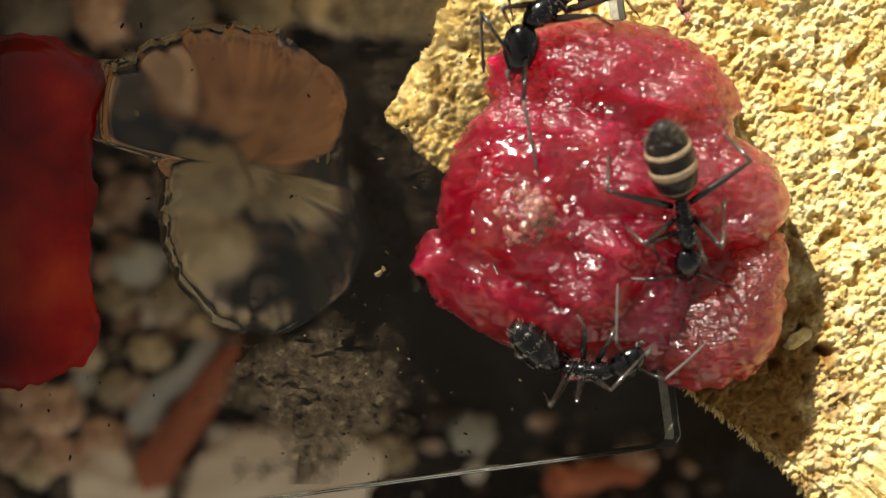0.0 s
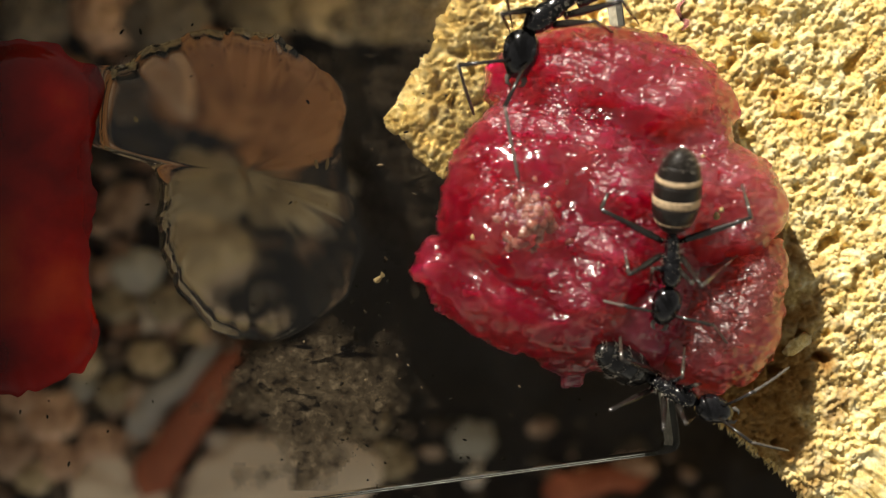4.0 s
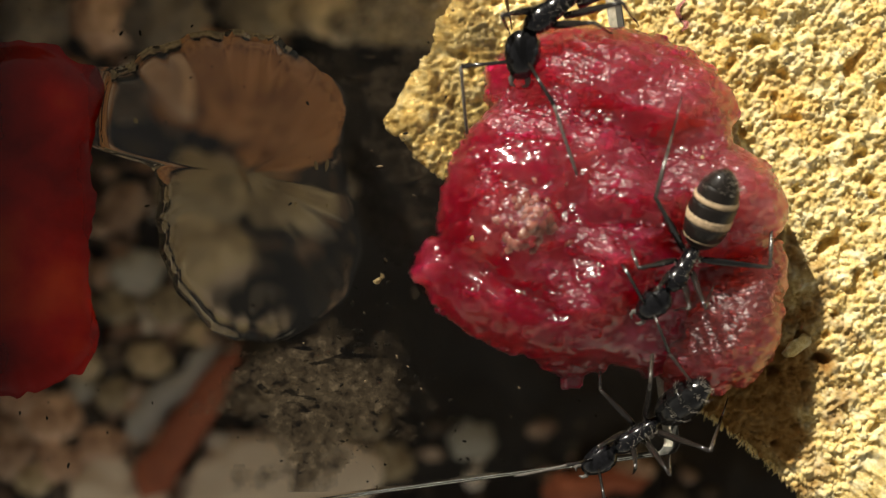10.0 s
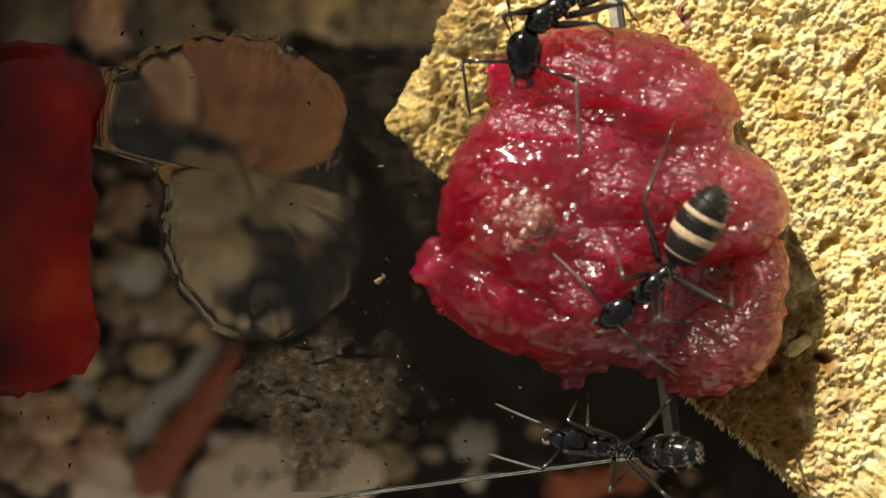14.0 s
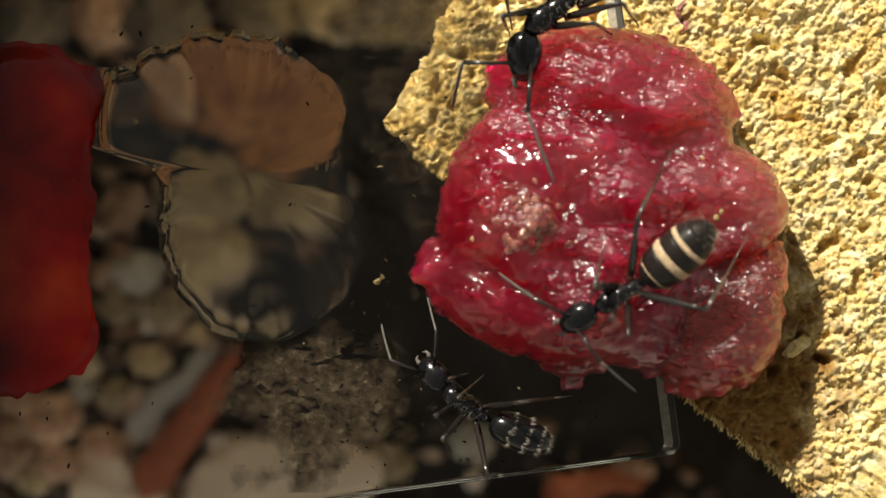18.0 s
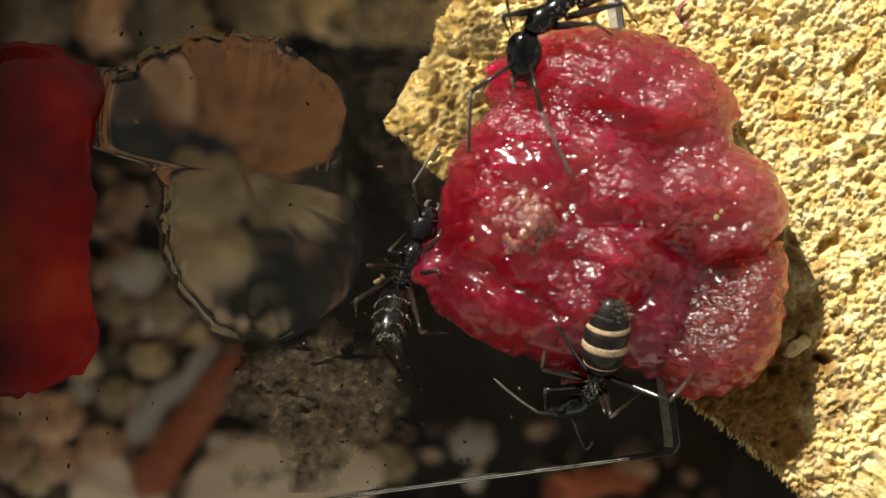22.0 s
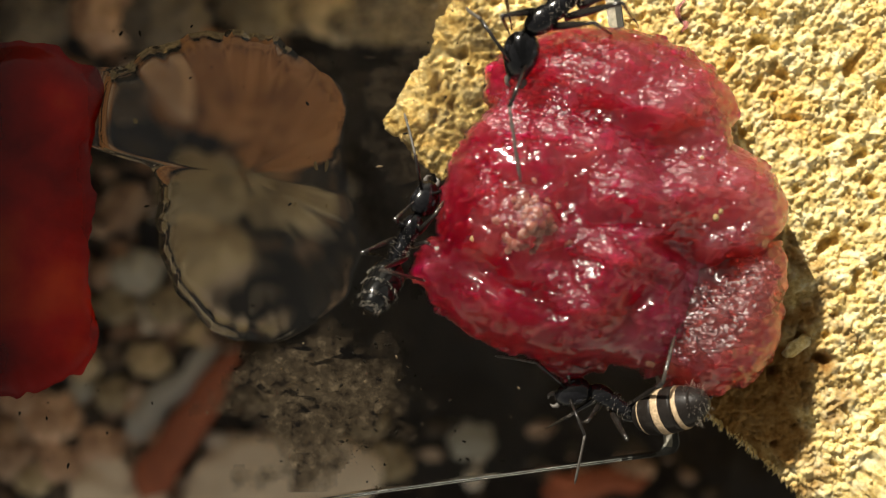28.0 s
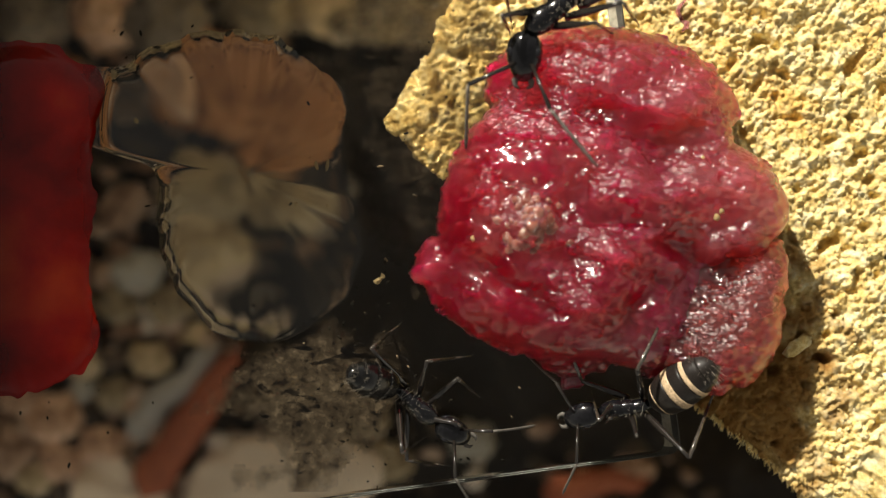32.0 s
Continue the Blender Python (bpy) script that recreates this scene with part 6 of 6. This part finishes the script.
    # seconds; knee and foot of each leg
    bristly_legs = {
        ('hind', -1): [(0, 3.01, -3.41, 3.78, 2.01, -0.09, 3.13), (1, 5.62, -4.42, 5.16, 5.64, -1.34, 4.07), (2, 7.14, -5.86, 4.53, 6.95, -3.05, 3.65), (3, 8.39, -5.23, 4.77, 7.88, -4.05, 3.18), (6, 11.37, -7.04, 3.24, 11.67, -4.77, 2.39), (7, 12.84, -9.65, 3.22, 15.18, -8.7, -0.65), (8, 13.27, -10.36, 3.24, 15.63, -8.37, -0.65), (9, 13.28, -10.35, 3.24, 15.49, -8.21, -0.65), (10, 13.14, -10.2, 3.24, 15.66, -8.04, -0.65), (11, 13.28, -10.49, 3.24, 15.49, -8.51, -0.65), (12, 13.27, -11.65, 3.24, 13.16, -13.61, -0.65), (13, 11.05, -12.23, 3.28, 11.59, -13.61, -0.65), (14, 11.03, -12.37, 3.28, 12.19, -13.46, -0.65), (17, 6.29, -12.78, 3.28, 8.85, -12.35, -0.65), (18, 2.21, -11.33, 3.24, 2.04, -12.19, -0.65), (19, -1.58, -8.86, 3.23, 1.7, -11.7, 0.37), (20, -1.73, -8.28, 3.23, 1.67, -11.57, 1.09), (21, -4.21, -5.07, 3.23, -3.08, -7.24, -0.65), (22, -3.91, -2.3, 3.24, -4.77, -3.68, -0.65), (23, -4.2, -2.59, 3.23, -4.77, -3.68, -0.65), (24, -4.2, -2.01, 3.21, -5.08, -3.68, -0.65), (25, -3.57, -1.7, 4.05, -4.15, -0.9, -0.65), (28, -3.17, -3.2, 2.99, -2.27, -2, -0.65), (29, -4.78, -3.2, 3.23, -5.38, -4.32, -0.65), (30, -4.8, -3.49, 3.21, -4.47, -3.24, -0.65), (31, -4.23, -5.11, 3.03, -2.62, -4.17, -0.65), (32, -3.64, -5.25, 3.23, -2.62, -4.33, -0.65)],
        ('middle', -1): [(0, 7.12, -4.38, 4.42, 6.19, -2.69, 3.69), (1, 7.88, -5.69, 5.16, 8.5, -2.5, 3.75), (2, 8.65, -4.72, 4.53, 8.68, -2.76, 3.65), (3, 11.48, -5.78, 4.96, 12.06, -3.64, 2.71), (6, 12.99, -8.22, 3.15, 13.81, -6.73, 2.06), (7, 12.57, -9.82, 3.11, 13.78, -10.25, -0.65), (8, 11.53, -11.39, 3.15, 11.77, -10.85, -0.65), (9, 11.84, -11.54, 3.14, 12.4, -11.46, -0.65), (10, 11.71, -11.68, 3.11, 12.41, -11.14, -0.65), (11, 11.69, -11.67, 3.16, 12.24, -11.14, -0.65), (12, 10.37, -11.66, 3.15, 11.92, -11.13, -0.65), (13, 10.04, -11.79, 3.28, 11.86, -11.1, -0.44), (14, 8.56, -12.37, 3.28, 10.17, -12.06, -0.59), (17, 5.56, -11.91, 3.28, 6.21, -13.56, -0.53), (18, 0.02, -9.74, 3.16, 0.49, -11.11, -0.65), (19, -2.46, -6.39, 3.14, -0.75, -6.62, -0.65), (20, -2.76, -5.23, 3.12, -2, -6.16, -0.65), (21, -3.34, -2.89, 3.12, -4.16, -3.68, -0.65), (22, -3.77, -0.85, 3.14, -2.61, -1.21, -0.65), (23, -3.92, -0.85, 3.14, -2.3, -1.21, -0.65), (24, -4.4, -0.56, 2.5, -2.6, -1.21, -0.65), (25, -3.79, -0.41, 2.72, -1.33, -0.42, 0.68), (28, -4.2, -0.22, 3.01, -2.89, -0.45, -0.65), (29, -5.1, -1.16, 2.82, -3.84, -1.54, -0.65), (30, -2.76, -2.92, 3.08, -1.38, -2.16, -0.65), (31, -1.62, -4.59, 2.16, -0.14, -3.56, -0.65), (32, -0.87, -5.86, 2.89, 1.55, -5.87, -0.54)],
        ('front', -1): [(0, 8.44, -4.96, 4.22, 9.18, -3.6, 3.02), (1, 8.73, -5.69, 5.14, 11.22, -3.94, 3.87), (2, 10.76, -5.6, 4.21, 13.11, -5.02, 2.54), (3, 12.3, -6.05, 5.16, 13.47, -6.03, 2.29), (6, 13.51, -8.85, 2.78, 14.61, -9.73, -0.21), (7, 11.88, -10.88, 2.88, 12.89, -12, -0.06), (8, 9.57, -11.49, 2.64, 10.36, -11.76, -0.56), (9, 10.04, -12.1, 2.49, 10.08, -13, -0.65), (10, 9.96, -11.25, 3.06, 10.31, -12.27, -0.06), (11, 9.89, -12.37, 2.54, 9.13, -13.28, -0.54), (12, 8.73, -9.45, 2.35, 10.05, -10.19, -0.58), (13, 8.86, -9.46, 2.33, 10.04, -10.21, -0.65), (14, 6.33, -10.65, 2.25, 6.93, -10.83, -0.65), (17, 3.38, -11.04, 3.25, 3.71, -11.01, -0.04), (18, -0.41, -8.6, 3.03, 0.18, -9.77, 0), (19, -2.35, -3.82, 2.3, -2.44, -5.82, -0.32), (20, -2.49, -3.51, 2.55, -2.15, -2.75, -0.65), (21, -3.35, -1.43, 2.94, -2.9, -0.43, -0.17), (22, -2.76, -0.12, 3.05, -1.97, 0.95, 0.03), (23, -2.9, 0.32, 3.04, -2.12, 0.95, -0.11), (24, -2.76, 0.32, 2.89, -1.34, 2.16, 0.55), (25, -1.43, 1.05, 3.23, -1.34, 3.07, 0.62), (28, -2.44, 1.48, 3.02, -1.17, 2.91, 0.34), (29, -3.05, 1.18, 2.91, -2.89, 2.16, -0.24), (30, -1.9, -2.65, 2.54, -1.53, -4, -0.44), (31, -1.76, -6.06, 2.32, 0.47, -7.47, 0.33), (32, 0.75, -6.84, 1.92, 1.86, -8.05, -0.65)],
        ('middle', 1): [(0, 6.74, -7.94, 4.52, 6.99, -8.02, 0.33), (1, 6.47, -7.95, 5.16, 6.76, -7.75, 0.97), (2, 9.13, -8.28, 4.53, 9.75, -7.77, 0.41), (3, 11.91, -8.9, 4.96, 13, -9.04, 0.91), (6, 9.64, -9.24, 3.15, 9.91, -9.95, -0.65), (7, 8.59, -7.87, 2.29, 8.56, -6.07, 0.96), (8, 8.47, -7.57, 0.95, 8.39, -5.85, 1.52), (9, 8.26, -7.75, 1.89, 8.37, -6.04, 1.05), (10, 8.3, -7.47, 1.67, 8.38, -6.03, 1.06), (11, 8.63, -7.55, 0.96, 8.14, -5.65, 1.9), (12, 10.54, -7.89, 3, 10.88, -5.95, 1.85), (13, 11.2, -8.88, 3.28, 10.97, -8.97, -0.65), (14, 7.43, -9.21, 2.99, 7.86, -8.04, -0.65), (17, 4.4, -8.12, 3.28, 5.6, -7.7, -0.65), (18, 0.9, -7.7, 3.16, 2.35, -6.78, -0.65), (19, 0.46, -5.22, 3.14, 1.41, -5.69, -0.65), (20, 0.45, -4.64, 3.12, 1.72, -5.23, -0.65), (21, -0.71, -2.74, 3.12, 0.76, -3.25, 1.71), (22, -0.42, -1.14, 3.14, -0.13, -1.76, 1.79), (23, -0.41, -1.14, 3.14, -0.13, -1.76, 1.79), (24, -0.7, 0.03, 3.08, -0.42, -0.27, 1.43), (25, -0.41, 0.03, 3.64, -0.12, -0.27, 1.53), (28, -0.98, 0.31, 3.13, -0.41, 0.02, 1.24), (29, -1.87, -2.03, 3.14, -1.18, -1.8, 0.82), (30, -2.48, -6.88, 2.9, 2.21, -7.17, 2.9), (31, -0.95, -9.19, 3.12, 0.47, -9.84, -0.65), (32, -1.93, -11.15, 1.98, -0.15, -11.82, -0.65)],
        ('front', 1): [(0, 8.4, -7.51, 4.52, 11.02, -4.71, 4.52), (1, 9.63, -8.39, 2.96, 11.97, -6.64, 1.41), (2, 10.43, -7.86, 4.48, 11.83, -7.95, 1.49), (3, 12.87, -8.17, 5.13, 14.11, -7.98, 2.08), (6, 10.97, -10.28, 3.03, 11.96, -11.08, -0.01), (7, 10.31, -11.84, 0.79, 9.3, -11.49, -0.65), (8, 8.15, -9.34, 2.23, 7.9, -9.92, -0.65), (9, 8.04, -9.06, 2.05, 9.46, -9.45, -0.65), (10, 8.12, -10.3, 2.63, 9.43, -10.17, -0.39), (11, 8.12, -9.72, 2.54, 7.6, -9.9, -0.65), (12, 9.92, -7.68, 2.28, 10.37, -8.35, -0.65), (13, 9.84, -8.23, 2.66, 10.62, -9.24, -0.39), (14, 6.52, -9.08, 1.85, 7.39, -8.04, -0.65), (17, 2.56, -8.31, 1.86, 3.13, -7.4, -0.65), (18, 0.32, -6.71, 2.93, 1.41, -6.73, -0.18), (19, -0.57, -3.78, 2.94, 0.02, -3.47, 0.39), (20, -1.16, -3.63, 3, -0.14, -3.15, 0.85), (21, -0.42, -0.85, 2.59, 0.17, -0.57, 1.84), (22, -0.27, 0.62, 2.59, 0.02, 1.23, 1.53), (23, -0.57, 1.21, 2.23, -0.57, -0.87, 1.63), (24, -0.41, 1.21, 2.68, -0.12, 1.38, 1.15), (25, 0.17, 1.19, 3.23, 0.33, 1.51, 2.08), (28, -0.4, 1.78, 2.77, 0.19, 2.7, 1.69), (29, -1.29, 0.6, 2.97, -0.57, 0.16, 1.03), (30, -1.16, -5.85, 2.94, 1.66, -5.09, 1.4), (31, 0.45, -8.19, 2.98, 2, -7.33, 0.2), (32, 0.75, -9.22, 1.95, 1.71, -10.37, -0.65)],
        ('hind', 1): [(0, 5.68, -7.8, 4.52, 5.39, -8.14, -0.65), (1, 5.06, -6.96, 5.16, 4.41, -7.55, 0.03), (2, 6.14, -8.14, 4.53, 8.01, -7.86, -0.31), (3, 8.68, -8.64, 4.77, 11.13, -7.44, 0.35), (6, 9.04, -7.04, 3.24, 9.29, -9.8, -0.65), (7, 9.34, -7.85, 3.22, 9.58, -2.21, 3.58), (8, 9.92, -7.59, 3.24, 9.97, -3.53, 2.89), (9, 10.51, -8.17, 3.24, 10.62, -4.72, 2.59), (10, 10.61, -7.43, 3.24, 10.95, -5.02, 2.41), (11, 10.8, -7.28, 3.24, 11.03, -5.02, 2.4), (12, 11.08, -8.74, 3.24, 11.92, -5.95, 1.83), (13, 15.28, -9.61, 3.26, 16.85, -9.9, -0.65), (14, 10.02, -9.61, 3.28, 12.57, -7.59, 0.59), (17, 7.75, -8.71, 3.28, 10.09, -7.7, -0.65), (18, 3.37, -7.98, 3.24, 7.25, -7.96, -0.23), (19, 1.33, -5.8, 3.23, 2.34, -6.16, -0.65), (20, 1.03, -5.8, 3.23, 2.03, -6.47, -0.65), (21, 0.16, -5.8, 3.23, 1.1, -7.4, -0.65), (22, -1.29, -3.76, 3.24, 0.18, -4.61, -0.65), (23, -1.29, -3.47, 3.23, 0.18, -4.61, -0.65), (24, -1.87, -2.3, 3.21, -1.33, -1.48, 0.94), (25, -1.84, -1.7, 4.05, -1.36, -2.75, -0.65), (28, -2.72, -0.86, 3.23, -0.55, -1.78, 1.5), (29, -3.62, -4.37, 3.06, -3.06, -3.24, -0.65), (30, -4.65, -6.41, 3.21, -4.16, -8.35, -0.65), (31, -1.74, -8.74, 3.23, -2, -10.52, -0.65), (32, -2.18, -9.91, 3.23, -1.08, -10.37, -0.65)],
    }
    # seconds; elbow and tip of the one feeler, elbow and tip of the other
    top_feelers = [
        (0, 2.02, 11.32, 4.6, 2.03, 9.48, 2.6, 4.08, 8.41, 5, 4.4, 4.85, 5.2),
        (1, 1.94, 11.62, 4.6, 1.74, 8.96, 2.6, 4.36, 9.73, 5, 3.64, 6.59, 5.2),
        (2, 1.71, 9.4, 4.6, 2.41, 6.32, 2.6, 4.96, 10.05, 5, 6.92, 6.91, 5.2),
        (3, 1.57, 9.44, 4.6, 1.3, 8.09, 2.6, 3.12, 7.82, 5, 3.11, 4.26, 5.2),
        (6, 1.72, 8.93, 4.6, 1.54, 6.63, 2.6, 4.11, 7.74, 5, 4.58, 4.27, 5.2),
        (7, 1.41, 9.09, 4.6, 0.93, 6.24, 2.6, 5.25, 8.83, 5, 6.87, 5.98, 5.2),
        (8, 1.52, 9.59, 4.6, 1.36, 7.67, 2.6, 4.91, 8.85, 5, 6.56, 5.49, 5.2),
        (9, 1.59, 9.68, 4.6, 1.28, 7.94, 2.6, 5.12, 9.2, 5, 6.79, 5.92, 5.2),
        (10, 1.45, 9.24, 4.6, 1.3, 5.59, 2.6, 4.98, 8.16, 5, 5.98, 5.84, 5.2),
        (11, 1.96, 9.41, 4.6, 1.93, 6.77, 2.6, 5.12, 8.5, 5, 6.37, 5.22, 5.2),
        (12, 1.32, 9.38, 4.6, 1.27, 6.98, 2.6, 4.62, 7.82, 5, 5.79, 4.52, 5.2),
        (13, 1.56, 9.18, 4.6, 1.49, 6.54, 2.6, 5.09, 9.29, 5, 7.05, 6.35, 5.2),
        (14, 1.31, 9.46, 4.6, 1.24, 7.74, 2.6, 5.32, 8.89, 5, 6.75, 5.98, 5.2),
        (17, 1.34, 8.58, 4.6, 0.94, 5.27, 2.6, 5.47, 8.72, 5, 7.08, 6.1, 5.2),
        (18, 1.33, 9.41, 4.6, 0.67, 8.21, 2.6, 4.3, 7.67, 5, 5.3, 4.01, 5.2),
        (19, 1.9, 8.78, 4.6, 0.96, 5.18, 2.6, 5, 7.9, 5, 5.66, 5.81, 5.2),
        (20, 1.87, 8.61, 4.6, 1.99, 6.5, 2.6, 4.55, 7.73, 5, 5.97, 4.6, 5.2),
        (21, 1.53, 8.41, 4.6, 1.02, 5.65, 2.6, 5.45, 7.73, 5, 6.88, 5.84, 5.2),
        (22, 1.73, 8.15, 4.6, 1.29, 4.89, 2.6, 4.69, 7.82, 5, 6.09, 4.35, 5.2),
        (23, 1.9, 8.61, 4.6, 1.55, 6.3, 2.6, 4.38, 7.31, 5, 5.39, 3.9, 5.2),
        (24, 1.65, 8.32, 4.6, 0.73, 5.15, 2.6, 5.38, 7.42, 5, 6.38, 5.53, 5.2),
        (25, 1.54, 8.72, 4.6, 1.03, 6.77, 2.6, 5.27, 8.04, 5, 7.17, 5.14, 5.2),
        (28, 2.32, 10.99, 4.6, 1.52, 12.32, 2.6, 3.81, 8.26, 5, 3.71, 4.59, 5.2),
        (29, 1.82, 9.13, 4.6, 1.68, 6.07, 2.6, 5.21, 8.65, 5, 7.25, 5.94, 5.2),
        (30, 1.44, 8.61, 4.6, 0.63, 5.36, 2.6, 5.17, 8.16, 5, 6.17, 5.65, 5.2),
        (31, 1.86, 8.84, 4.6, 1.25, 5.74, 2.6, 5.25, 8.22, 5, 6.22, 5.79, 5.2),
        (32, 1.86, 8.55, 4.6, 1.18, 5.24, 2.6, 4.96, 7.93, 5, 6.92, 5.02, 5.2),
    ]
    def top_pair(s, n, t, head):
        v = blend(top_feelers, t)
        at = 0 if s > 0 else 6
        return Vector(v[at:at + 3]), Vector(v[at + 3:at + 6])

    bring(ant_top, whole, top_rows, top_legs, top_pair, 1.25)
    bring(ant_banded, whole, banded_rows, banded_legs, waving(0.4, 1.45, -0.1, 0.85, 0.9))
    bring(ant_bristly, whole, bristly_rows, bristly_legs, waving(2.1, 0.75, 0.5))


motions()
